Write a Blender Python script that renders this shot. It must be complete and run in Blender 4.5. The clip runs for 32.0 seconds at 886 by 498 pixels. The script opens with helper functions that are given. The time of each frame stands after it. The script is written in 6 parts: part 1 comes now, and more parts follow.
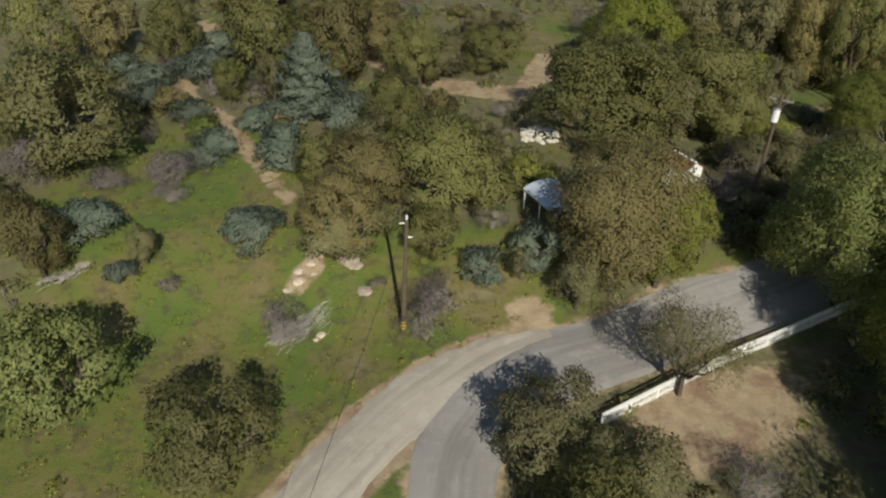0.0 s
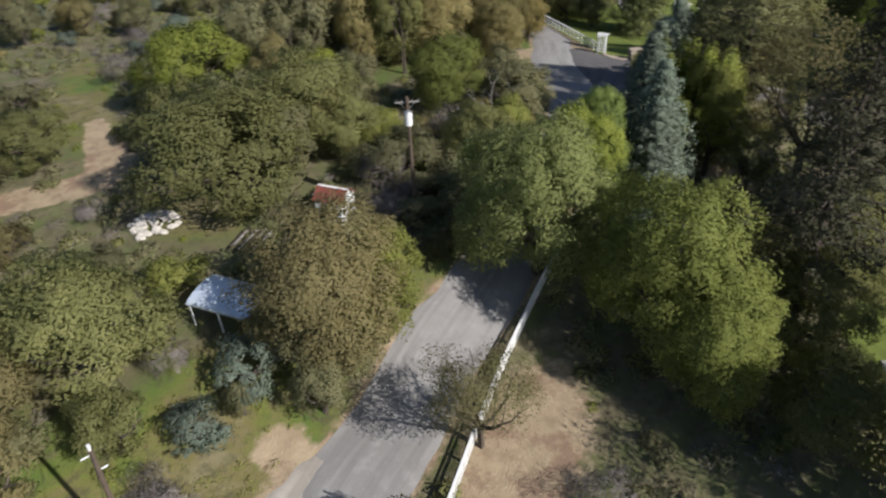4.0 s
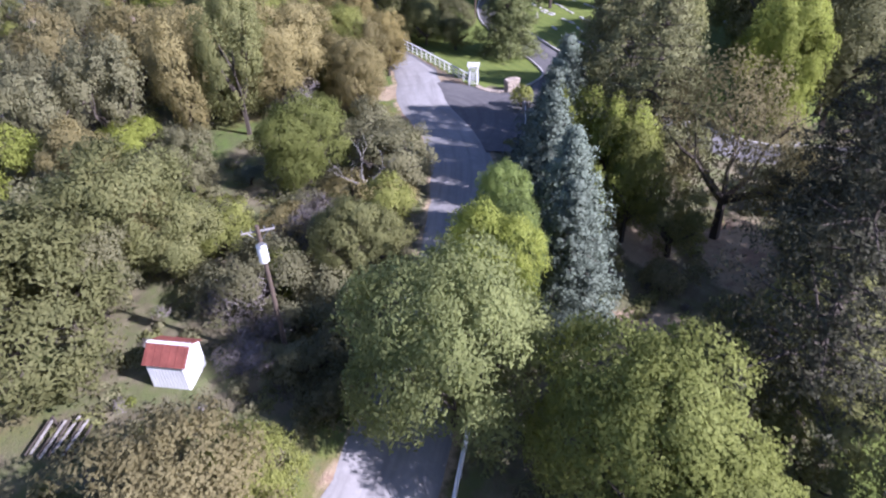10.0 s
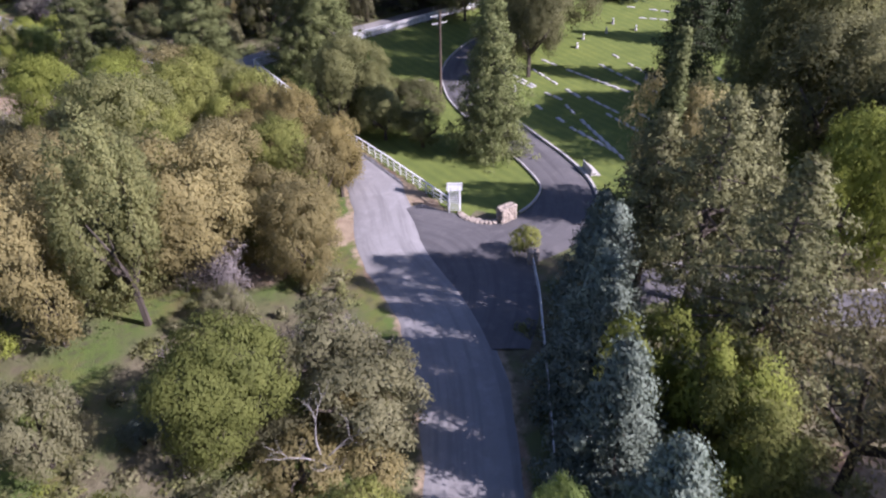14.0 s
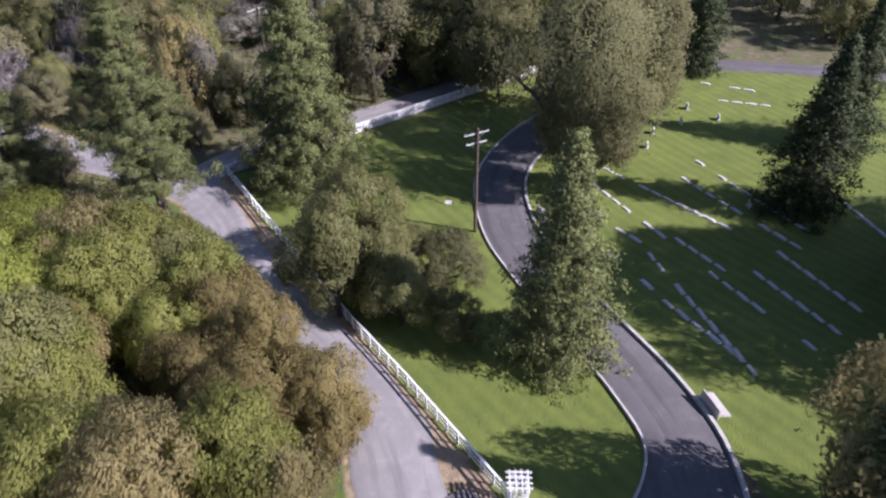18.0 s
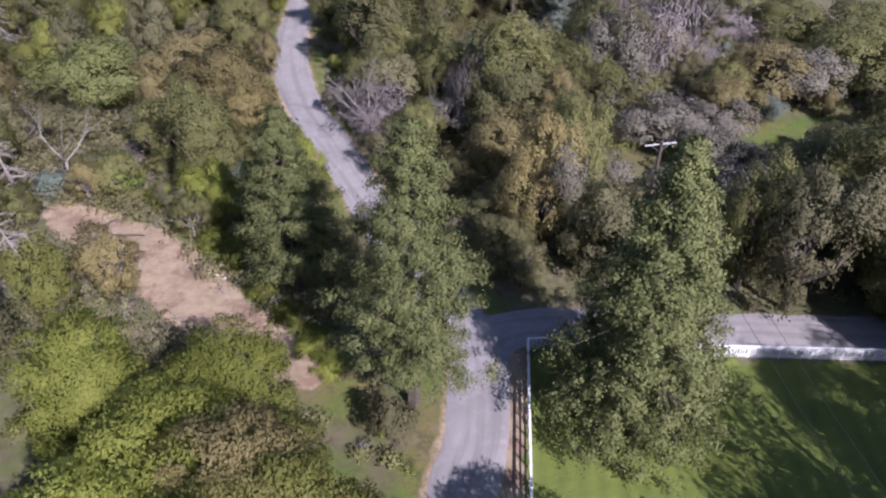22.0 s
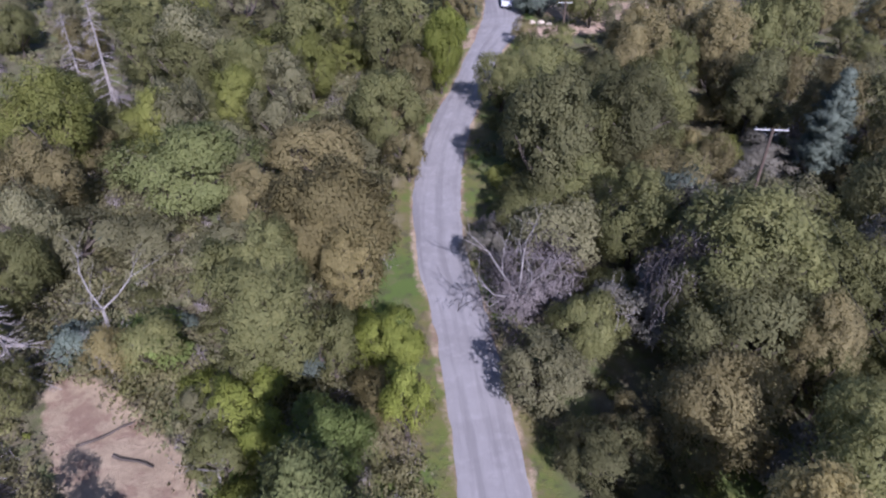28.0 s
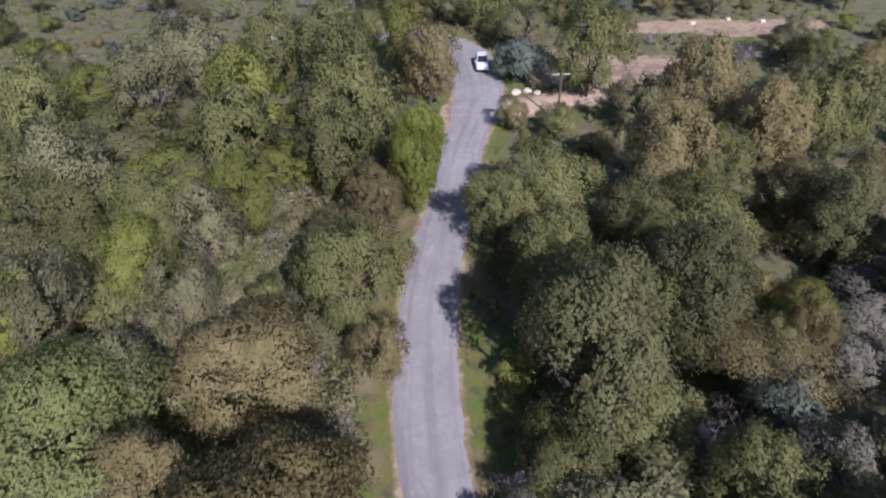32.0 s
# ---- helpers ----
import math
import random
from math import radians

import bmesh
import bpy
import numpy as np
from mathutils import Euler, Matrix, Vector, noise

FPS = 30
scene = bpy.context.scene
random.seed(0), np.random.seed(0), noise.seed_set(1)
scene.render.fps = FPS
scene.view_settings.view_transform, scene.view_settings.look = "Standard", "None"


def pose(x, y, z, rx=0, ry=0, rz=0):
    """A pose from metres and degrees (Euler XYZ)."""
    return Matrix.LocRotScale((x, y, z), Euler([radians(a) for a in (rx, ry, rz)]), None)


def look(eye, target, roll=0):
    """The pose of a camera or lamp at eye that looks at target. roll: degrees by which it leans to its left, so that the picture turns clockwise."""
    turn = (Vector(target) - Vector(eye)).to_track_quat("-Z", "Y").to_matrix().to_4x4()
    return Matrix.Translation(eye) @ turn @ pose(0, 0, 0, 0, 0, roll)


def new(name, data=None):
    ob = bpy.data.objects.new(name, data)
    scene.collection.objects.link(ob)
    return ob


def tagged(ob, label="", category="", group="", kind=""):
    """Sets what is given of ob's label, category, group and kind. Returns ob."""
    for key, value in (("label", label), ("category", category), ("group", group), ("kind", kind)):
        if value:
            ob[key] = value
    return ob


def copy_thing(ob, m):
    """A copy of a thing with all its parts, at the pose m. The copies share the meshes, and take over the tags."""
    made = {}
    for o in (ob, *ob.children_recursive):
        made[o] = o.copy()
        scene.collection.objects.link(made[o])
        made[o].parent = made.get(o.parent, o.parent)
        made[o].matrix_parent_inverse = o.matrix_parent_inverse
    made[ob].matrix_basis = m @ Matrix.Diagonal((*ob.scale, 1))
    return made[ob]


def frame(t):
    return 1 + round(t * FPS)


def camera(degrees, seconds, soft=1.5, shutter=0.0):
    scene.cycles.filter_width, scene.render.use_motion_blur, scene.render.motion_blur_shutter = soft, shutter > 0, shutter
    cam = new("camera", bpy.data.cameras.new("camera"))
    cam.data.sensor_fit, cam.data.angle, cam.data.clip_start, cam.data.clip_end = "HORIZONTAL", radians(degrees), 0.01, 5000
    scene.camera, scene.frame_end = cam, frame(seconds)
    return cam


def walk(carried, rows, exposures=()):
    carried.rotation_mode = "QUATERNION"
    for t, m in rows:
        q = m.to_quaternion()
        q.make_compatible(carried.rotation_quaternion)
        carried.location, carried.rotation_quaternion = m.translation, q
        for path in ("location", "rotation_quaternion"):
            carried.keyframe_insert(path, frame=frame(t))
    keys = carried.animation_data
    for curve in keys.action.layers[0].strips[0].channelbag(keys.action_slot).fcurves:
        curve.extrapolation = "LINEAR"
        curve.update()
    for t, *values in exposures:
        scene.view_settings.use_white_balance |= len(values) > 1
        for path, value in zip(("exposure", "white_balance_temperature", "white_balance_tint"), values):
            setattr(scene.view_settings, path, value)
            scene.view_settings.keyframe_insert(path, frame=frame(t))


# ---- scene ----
cam = camera(64.1, 32.0, soft=2.2, shutter=0.4)
METRES, EYE, TILT, LEAN, TURN = 170.0, 38.0, -35.3, 0.0, 0.0
ROWS = [
    (0.0, 0.0, 0.0, 0.0, 0.0, 0.0, -0.0),
    (0.5, -0.0035, 0.0106, 0.0078, -0.74, 0.09, 0.62),
    (1.0, -0.0051, 0.0201, 0.0145, -2.29, 0.12, 2.0),
    (1.5, -0.0075, 0.0288, 0.021, -7.83, -0.34, 6.59),
    (2.0, -0.0102, 0.0363, 0.0266, -13.04, -1.2, 10.67),
    (2.5, -0.0123, 0.043, 0.0313, -18.08, -2.38, 14.38),
    (3.0, -0.0133, 0.0481, 0.0352, -23.14, -3.96, 17.94),
    (3.5, -0.0142, 0.0527, 0.0383, -28.53, -5.89, 21.33),
    (4.0, -0.0146, 0.0564, 0.0411, -34.08, -8.22, 24.52),
    (4.5, -0.0154, 0.0596, 0.0439, -38.58, -10.33, 26.68),
    (6.5, -0.0098, 0.0695, 0.0509, -39.94, -11.4, 27.06),
    (7.0, -0.0046, 0.0733, 0.0533, -39.89, -11.45, 26.96),
    (7.5, 0.0021, 0.0782, 0.0564, -42.23, -12.52, 27.89),
    (8.0, 0.0088, 0.0835, 0.0599, -46.24, -14.44, 29.52),
    (8.5, 0.0145, 0.0892, 0.0637, -47.19, -14.89, 29.66),
    (9.0, 0.023, 0.0955, 0.068, -47.11, -14.92, 29.54),
    (9.5, 0.0323, 0.1026, 0.073, -47.13, -14.93, 29.4),
    (10.0, 0.044, 0.1111, 0.0792, -47.14, -14.93, 29.29),
    (10.5, 0.0566, 0.1202, 0.0855, -47.11, -14.87, 29.17),
    (11.0, 0.0701, 0.1303, 0.0925, -47.14, -14.82, 29.09),
    (11.5, 0.085, 0.1407, 0.0992, -50.29, -16.28, 30.28),
    (12.0, 0.0982, 0.1514, 0.107, -52.68, -17.36, 30.97),
    (12.5, 0.1119, 0.1614, 0.1138, -52.6, -17.28, 30.9),
    (13.0, 0.1255, 0.1713, 0.1203, -52.59, -17.11, 30.83),
    (13.5, 0.1383, 0.1805, 0.1268, -52.61, -17.04, 30.78),
    (15.5, 0.1983, 0.2185, 0.1539, -52.36, -16.89, 30.39),
    (16.0, 0.2144, 0.2286, 0.1609, -52.31, -16.88, 30.4),
    (16.5, 0.231, 0.2391, 0.1677, -52.28, -16.8, 30.41),
    (17.0, 0.248, 0.2499, 0.1753, -52.27, -16.83, 30.36),
    (17.5, 0.2666, 0.2616, 0.1833, -52.22, -16.78, 30.35),
    (18.0, 0.2877, 0.2752, 0.1926, -52.26, -16.78, 30.38),
    (18.5, 0.3063, 0.2884, 0.2011, -50.61, -15.88, 29.67),
    (19.0, 0.3245, 0.3005, 0.2086, -43.91, -12.56, 26.89),
    (19.5, 0.3437, 0.3133, 0.2171, -36.41, -9.3, 23.07),
    (20.0, 0.3621, 0.3249, 0.2253, -33.98, -8.35, 21.84),
    (20.5, 0.3789, 0.3384, 0.2347, -33.42, -8.06, 21.46),
    (21.0, 0.3929, 0.351, 0.2429, -25.07, -5.09, 16.38),
    (21.5, 0.4068, 0.362, 0.2504, -17.57, -3.16, 11.39),
    (22.0, 0.4164, 0.3712, 0.2572, -17.52, -3.07, 11.39),
    (22.5, 0.4247, 0.3797, 0.2631, -17.43, -2.96, 11.47),
    (23.0, 0.4309, 0.3868, 0.268, -17.37, -2.96, 11.53),
    (23.5, 0.4366, 0.395, 0.2735, -17.27, -2.96, 11.56),
    (24.0, 0.4415, 0.4046, 0.2799, -15.31, -2.57, 10.22),
    (24.5, 0.4473, 0.4157, 0.2875, -11.19, -1.93, 7.24),
    (25.0, 0.4527, 0.428, 0.2957, -8.96, -1.61, 5.66),
    (25.5, 0.4569, 0.4411, 0.3048, -6.15, -1.33, 3.57),
    (27.5, 0.469, 0.4999, 0.3449, -3.91, -0.85, 2.11),
    (28.0, 0.4705, 0.515, 0.3557, -3.85, -0.78, 2.13),
    (28.5, 0.4715, 0.5303, 0.3669, -3.78, -0.75, 2.18),
    (29.0, 0.4723, 0.5459, 0.3783, -3.72, -0.75, 2.21),
    (29.5, 0.4728, 0.563, 0.3907, -3.68, -0.71, 2.23),
    (30.0, 0.4732, 0.5792, 0.4025, -3.61, -0.67, 2.27),
    (30.5, 0.4736, 0.5955, 0.4144, -3.57, -0.67, 2.33),
    (31.0, 0.4743, 0.6118, 0.4263, -5.86, -0.81, 4.24),
    (31.5, 0.4735, 0.6294, 0.4395, -7.14, -0.94, 5.24),
    (32.0, 0.4729, 0.6461, 0.4522, -7.11, -0.89, 5.27),
]
EXPOSURES = [(0.0, 0.07, 6650, 5.0), (2.5, 0.09, 6650, 5.0), (4.0, 0.42, 6000, 12.0), (4.5, 0.43, 5900, 16.0), (6.5, 0.84, 5550, 25.0), (9.0, 1.27, 5350, 32.0), (11.0, 1.45, 5180, 34.0), (13.0, 1.19, 5460, 36.0), (17.0, 1.02, 5600, 29.0), (19.0, 0.87, 5560, 35.0), (21.0, 0.78, 5560, 35.0), (23.0, 1.04, 5500, 33.0), (25.0, 1.08, 5420, 35.0), (28.0, 0.69, 5200, 34.0), (30.0, 0.7, 5300, 33.0), (32.0, 0.61, 5450, 30.0)]
walk(cam, [(t, pose(0, 0, EYE, TILT, LEAN, TURN) @ pose(METRES * x, METRES * y, METRES * z, 90 + pitch, roll, yaw)) for t, x, y, z, yaw, pitch, roll in ROWS], EXPOSURES)

# ---- world and sun ----
SUN_AZ = math.atan2(-0.973, 0.230)          # the way to the sun over the ground
SUN_EL = radians(37.6)
world = bpy.data.worlds.new("sky")
scene.world = world
world.use_nodes = True
wn = world.node_tree
sky = wn.nodes.new("ShaderNodeTexSky")
sky.sky_type, sky.sun_disc = "NISHITA", False
sky.sun_elevation, sky.sun_rotation = SUN_EL, math.pi / 2 - SUN_AZ
sky.air_density, sky.dust_density, sky.ozone_density = 1.0, 0.6, 1.0
wn.links.new(sky.outputs[0], wn.nodes["Background"].inputs[0])
wn.nodes["Background"].inputs[1].default_value = 0.068
sun_data = bpy.data.lights.new("sun", "SUN")
sun_data.energy, sun_data.angle, sun_data.color = 5.0, radians(0.55), (1.0, 0.93, 0.82)
sun = new("sun", sun_data)
sun.matrix_world = look((math.cos(SUN_AZ) * 50, math.sin(SUN_AZ) * 50, 50 * math.tan(SUN_EL)), (0, 0, 0))


# ---- materials ----
def nodes(name, rough=0.9):
    m = bpy.data.materials.new(name)
    m.use_nodes = True
    nt = m.node_tree
    bsdf = nt.nodes["Principled BSDF"]
    bsdf.inputs["Roughness"].default_value = rough
    bsdf.inputs["Specular IOR Level"].default_value = 0.3
    return m, nt, bsdf


def node(nt, kind, **values):
    n = nt.nodes.new(kind)
    for key, value in values.items():
        n.inputs[key.replace("_", " ")].default_value = value
    return n


def noise_tex(nt, scale, detail=4, rough=0.6):
    co = nt.nodes.new("ShaderNodeTexCoord")
    n = node(nt, "ShaderNodeTexNoise", Scale=scale, Detail=detail, Roughness=rough)
    nt.links.new(co.outputs["Object"], n.inputs["Vector"])
    return n.outputs["Fac"]


def ramp(nt, fac, *stops):
    r = nt.nodes.new("ShaderNodeValToRGB")
    el = r.color_ramp.elements
    while len(el) < len(stops):
        el.new(0.5)
    for e, (p, c) in zip(el, stops):
        e.position, e.color = p, (*c, 1)
    nt.links.new(fac, r.inputs[0])
    return r.outputs[0]


def mix(nt, fac, a, b, mode="MIX"):
    n = nt.nodes.new("ShaderNodeMix")
    n.data_type, n.blend_type = "RGBA", mode
    for sock, value in ((n.inputs[0], fac), (n.inputs[6], a), (n.inputs[7], b)):
        if isinstance(value, (int, float)):
            sock.default_value = value
        elif isinstance(value, tuple):
            sock.default_value = (*value, 1)
        else:
            nt.links.new(value, sock)
    return n.outputs[2]


def maths(nt, op, a, b=0.0):
    n = nt.nodes.new("ShaderNodeMath")
    n.operation = op
    for sock, value in zip(n.inputs, (a, b)):
        if isinstance(value, (int, float)):
            sock.default_value = value
        else:
            nt.links.new(value, sock)
    return n.outputs[0]


def bump(nt, bsdf, height, strength=0.4, distance=0.03):
    b = node(nt, "ShaderNodeBump", Strength=strength, Distance=distance)
    nt.links.new(height, b.inputs["Height"])
    nt.links.new(b.outputs[0], bsdf.inputs["Normal"])


def plain(name, dark, light, scale=3.0, rough=0.8, metal=0.0, grain=40.0, relief=0.3):
    """A surface with stains at one scale and grain at another."""
    m, nt, bsdf = nodes(name, rough)
    big, fine = noise_tex(nt, scale), noise_tex(nt, grain, 2)
    col = ramp(nt, big, (0.3, dark), (0.7, light))
    col = mix(nt, 0.35, col, ramp(nt, fine, (0.3, dark), (0.7, light)))
    nt.links.new(col, bsdf.inputs["Base Color"])
    bsdf.inputs["Metallic"].default_value = metal
    bump(nt, bsdf, fine, relief, 0.01)
    return m


def foliage(name, a, b, c, thin=0.55, fine=15.0):
    """Leaf sprays; shade varies by spray, by clump and by plant."""
    m, nt, bsdf = nodes(name, 0.65)
    bsdf.inputs["Specular IOR Level"].default_value = 0.15
    geo = nt.nodes.new("ShaderNodeNewGeometry")
    info = nt.nodes.new("ShaderNodeObjectInfo")
    big = node(nt, "ShaderNodeTexNoise", Scale=0.9, Detail=3.0)
    nt.links.new(geo.outputs["Position"], big.inputs["Vector"])
    cell = node(nt, "ShaderNodeTexVoronoi", Scale=fine)
    nt.links.new(geo.outputs["Position"], cell.inputs["Vector"])
    tone = nt.nodes.new("ShaderNodeSeparateColor")
    nt.links.new(cell.outputs["Color"], tone.inputs[0])
    rnd = maths(nt, "ADD", maths(nt, "MULTIPLY", geo.outputs["Random Per Island"], 0.15), maths(nt, "MULTIPLY", big.outputs["Fac"], 0.55))
    rnd = maths(nt, "ADD", rnd, maths(nt, "MULTIPLY", tone.outputs[0], 0.18))
    a = tuple(p * 0.72 + q * 0.28 for p, q in zip(a, b))
    c = tuple(p * 0.72 + q * 0.28 for p, q in zip(c, b))
    col = ramp(nt, rnd, (0.28, a), (0.5, b), (0.74, c))
    shade = maths(nt, "ADD", maths(nt, "MULTIPLY", info.outputs["Random"], 0.5), 0.75)
    grey = nt.nodes.new("ShaderNodeCombineColor")
    for k in range(3):
        nt.links.new(shade, grey.inputs[k])
    col = mix(nt, 1.0, col, grey.outputs[0], "MULTIPLY")
    nt.links.new(col, bsdf.inputs["Base Color"])
    # every small leaf is tilted its own way
    tilt = nt.nodes.new("ShaderNodeVectorMath")
    tilt.operation = "MULTIPLY_ADD"
    nt.links.new(cell.outputs["Color"], tilt.inputs[0])
    tilt.inputs[1].default_value, tilt.inputs[2].default_value = (0.5, 0.5, 0.5), (-0.25, -0.25, -0.25)
    facing = nt.nodes.new("ShaderNodeVectorMath")
    nt.links.new(tilt.outputs[0], facing.inputs[0])
    nt.links.new(geo.outputs["Normal"], facing.inputs[1])
    unit = nt.nodes.new("ShaderNodeVectorMath")
    unit.operation = "NORMALIZE"
    nt.links.new(facing.outputs[0], unit.inputs[0])
    nt.links.new(unit.outputs[0], bsdf.inputs["Normal"])
    tr = nt.nodes.new("ShaderNodeBsdfTranslucent")
    nt.links.new(col, tr.inputs[0])
    ms = nt.nodes.new("ShaderNodeMixShader")
    ms.inputs[0].default_value = thin
    nt.links.new(bsdf.outputs[0], ms.inputs[1])
    nt.links.new(tr.outputs[0], ms.inputs[2])
    nt.links.new(ms.outputs[0], nt.nodes["Material Output"].inputs[0])
    return m


LEAF = {
    "O": foliage("olive_leaves", (0.130, 0.140, 0.056), (0.250, 0.252, 0.098), (0.385, 0.362, 0.162)),
    "B": foliage("brown_olive_leaves", (0.165, 0.140, 0.066), (0.282, 0.246, 0.114), (0.382, 0.336, 0.178)),
    "Y": foliage("yellow_green_leaves", (0.172, 0.186, 0.050), (0.294, 0.308, 0.084), (0.400, 0.402, 0.134)),
    "L": foliage("fresh_green_leaves", (0.158, 0.188, 0.036), (0.294, 0.324, 0.068), (0.410, 0.424, 0.122)),
    "N": foliage("green_conifer_needles", (0.066, 0.083, 0.030), (0.150, 0.167, 0.059), (0.262, 0.270, 0.106), 0.2),
    "G": foliage("grey_green_leaves", (0.150, 0.146, 0.076), (0.268, 0.257, 0.136), (0.380, 0.356, 0.205)),
    "S": foliage("silver_green_leaves", (0.123, 0.161, 0.125), (0.227, 0.269, 0.209), (0.366, 0.391, 0.314)),
    "T": foliage("tan_spring_leaves", (0.200, 0.172, 0.076), (0.322, 0.278, 0.120), (0.420, 0.366, 0.172)),
    "K": foliage("dark_conifer_needles", (0.034, 0.050, 0.022), (0.075, 0.098, 0.040), (0.132, 0.152, 0.068), 0.15),
    "P": foliage("pine_needles", (0.094, 0.095, 0.040), (0.176, 0.175, 0.074), (0.260, 0.254, 0.116), 0.2),
    # Q: dark needles, with the shade of their unlit sides put into the colour
    "Q": foliage("shade_darkened_pine_needles", (0.036, 0.036, 0.021), (0.060, 0.059, 0.034), (0.098, 0.093, 0.056), 0.2),
    "H": foliage("grey_lilac_twigs", (0.135, 0.125, 0.092), (0.222, 0.208, 0.158), (0.305, 0.288, 0.225), 0.3),
    "V": foliage("moss_green_leaves", (0.140, 0.160, 0.044), (0.250, 0.274, 0.074), (0.355, 0.368, 0.120)),
    "U": foliage("blue_grey_needles", (0.098, 0.124, 0.090), (0.176, 0.210, 0.156), (0.270, 0.304, 0.238), 0.15),
    "F": foliage("mid_green_leaves", (0.128, 0.176, 0.046), (0.250, 0.308, 0.090), (0.370, 0.408, 0.148)),
    "E": foliage("dark_oak_leaves", (0.108, 0.110, 0.050), (0.210, 0.208, 0.094), (0.312, 0.300, 0.145)),
    "D": foliage("dry_grey_twigs", (0.112, 0.097, 0.090), (0.195, 0.170, 0.158), (0.290, 0.258, 0.240), 0.0, 9.0),
    "M": foliage("golden_brown_leaves", (0.180, 0.148, 0.058), (0.302, 0.254, 0.098), (0.397, 0.338, 0.150)),
    "W": foliage("pale_willow_leaves", (0.140, 0.158, 0.058), (0.240, 0.262, 0.096), (0.335, 0.352, 0.148)),
    "R": foliage("thin_olive_leaves", (0.160, 0.152, 0.070), (0.272, 0.252, 0.118), (0.375, 0.345, 0.185)),
}
BARK = plain("bark", (0.045, 0.036, 0.028), (0.120, 0.098, 0.078), 2.0, 0.95, grain=14.0, relief=0.8)
PALE_BARK = plain("bleached_wood", (0.17, 0.155, 0.14), (0.38, 0.355, 0.325), 2.0, 0.9, grain=14.0, relief=0.6)
GREY_WOOD = plain("weathered_grey_wood", (0.145, 0.128, 0.113), (0.377, 0.341, 0.304), 2.0, 0.9, grain=14.0, relief=0.6)
POLE_WOOD = plain("pole_wood", (0.062, 0.046, 0.034), (0.135, 0.100, 0.074), 1.5, 0.9, grain=18.0, relief=0.5)
WHITE = plain("white_paint", (0.66, 0.66, 0.65), (0.82, 0.82, 0.80), 1.2, 0.55, grain=20.0, relief=0.1)
CONCRETE = plain("concrete", (0.33, 0.31, 0.28), (0.52, 0.50, 0.46), 1.5, 0.9, grain=25.0)
STONE = plain("grave_stone", (0.36, 0.35, 0.33), (0.62, 0.61, 0.58), 3.0, 0.7, grain=30.0)
WALL_STONE = plain("wall_stone", (0.22, 0.18, 0.14), (0.42, 0.36, 0.29), 2.5, 0.95, grain=12.0, relief=0.6)
ROCK = plain("pale_rock", (0.34, 0.28, 0.20), (0.60, 0.53, 0.42), 1.2, 0.95, grain=9.0, relief=0.8)
RUBBLE = plain("white_rubble", (0.36, 0.33, 0.29), (0.62, 0.58, 0.52), 1.5, 0.95, grain=9.0, relief=0.6)
# the sheet's pale blue is sky reflection put into the base colour
TIN = plain("sky_tinted_galvanised_sheet", (0.46, 0.52, 0.60), (0.64, 0.70, 0.78), 0.8, 0.35, metal=0.3, grain=12.0, relief=0.15)
RUST = plain("rusty_roof", (0.10, 0.030, 0.022), (0.24, 0.075, 0.055), 1.5, 0.8, grain=14.0)
STEEL = plain("steel", (0.35, 0.35, 0.34), (0.50, 0.50, 0.49), 2.0, 0.45, metal=0.8)
GLASS_DARK = plain("tinted_glass", (0.015, 0.017, 0.020), (0.03, 0.033, 0.038), 2.0, 0.08, relief=0.0)
RUBBER = plain("rubber", (0.012, 0.012, 0.012), (0.025, 0.025, 0.025), 4.0, 0.85)
CABLE = plain("cable_black", (0.02, 0.02, 0.02), (0.04, 0.04, 0.04), 4.0, 0.6)
YELLOW = plain("yellow_band", (0.55, 0.36, 0.04), (0.68, 0.46, 0.06), 4.0, 0.6)


def asphalt(name, dark, light, worn):
    m, nt, bsdf = nodes(name, 0.9)
    big, mid, fine = noise_tex(nt, 0.16, 5, 0.65), noise_tex(nt, 1.1, 5), noise_tex(nt, 24.0, 3)
    col = ramp(nt, big, (0.35, dark), (0.65, light))
    col = mix(nt, maths(nt, "MULTIPLY", ramp(nt, mid, (0.52, (0, 0, 0)), (0.66, (1, 1, 1))), 0.55), col, worn)
    col = mix(nt, 0.3, col, ramp(nt, fine, (0.35, dark), (0.65, worn)))
    patch = noise_tex(nt, 0.45, 6, 0.75)
    col = mix(nt, maths(nt, "MULTIPLY", ramp(nt, patch, (0.56, (0, 0, 0)), (0.60, (1, 1, 1))), 0.35), col, dark)
    # wheel wear drawn out along the lane
    lane = nt.nodes.new("ShaderNodeAttribute")
    lane.attribute_name = "lane"
    streak = node(nt, "ShaderNodeTexNoise", Scale=1.0, Detail=4.0, Roughness=0.6)
    nt.links.new(lane.outputs["Vector"], streak.inputs["Vector"])
    col = mix(nt, maths(nt, "MULTIPLY", ramp(nt, streak.outputs["Fac"], (0.48, (0, 0, 0)), (0.62, (1, 1, 1))), 0.55), col, tuple(v * 0.78 for v in dark))
    nt.links.new(col, bsdf.inputs["Base Color"])
    bump(nt, bsdf, fine, 0.3, 0.01)
    return m


ASPHALT = asphalt("worn_asphalt", (0.203, 0.192, 0.182), (0.280, 0.268, 0.255), (0.330, 0.316, 0.300))
NEW_ASPHALT = asphalt("dark_asphalt", (0.085, 0.081, 0.082), (0.125, 0.118, 0.116), (0.165, 0.153, 0.146))
GRAVEL = asphalt("tan_gravel", (0.28, 0.25, 0.21), (0.40, 0.36, 0.31), (0.47, 0.43, 0.37))
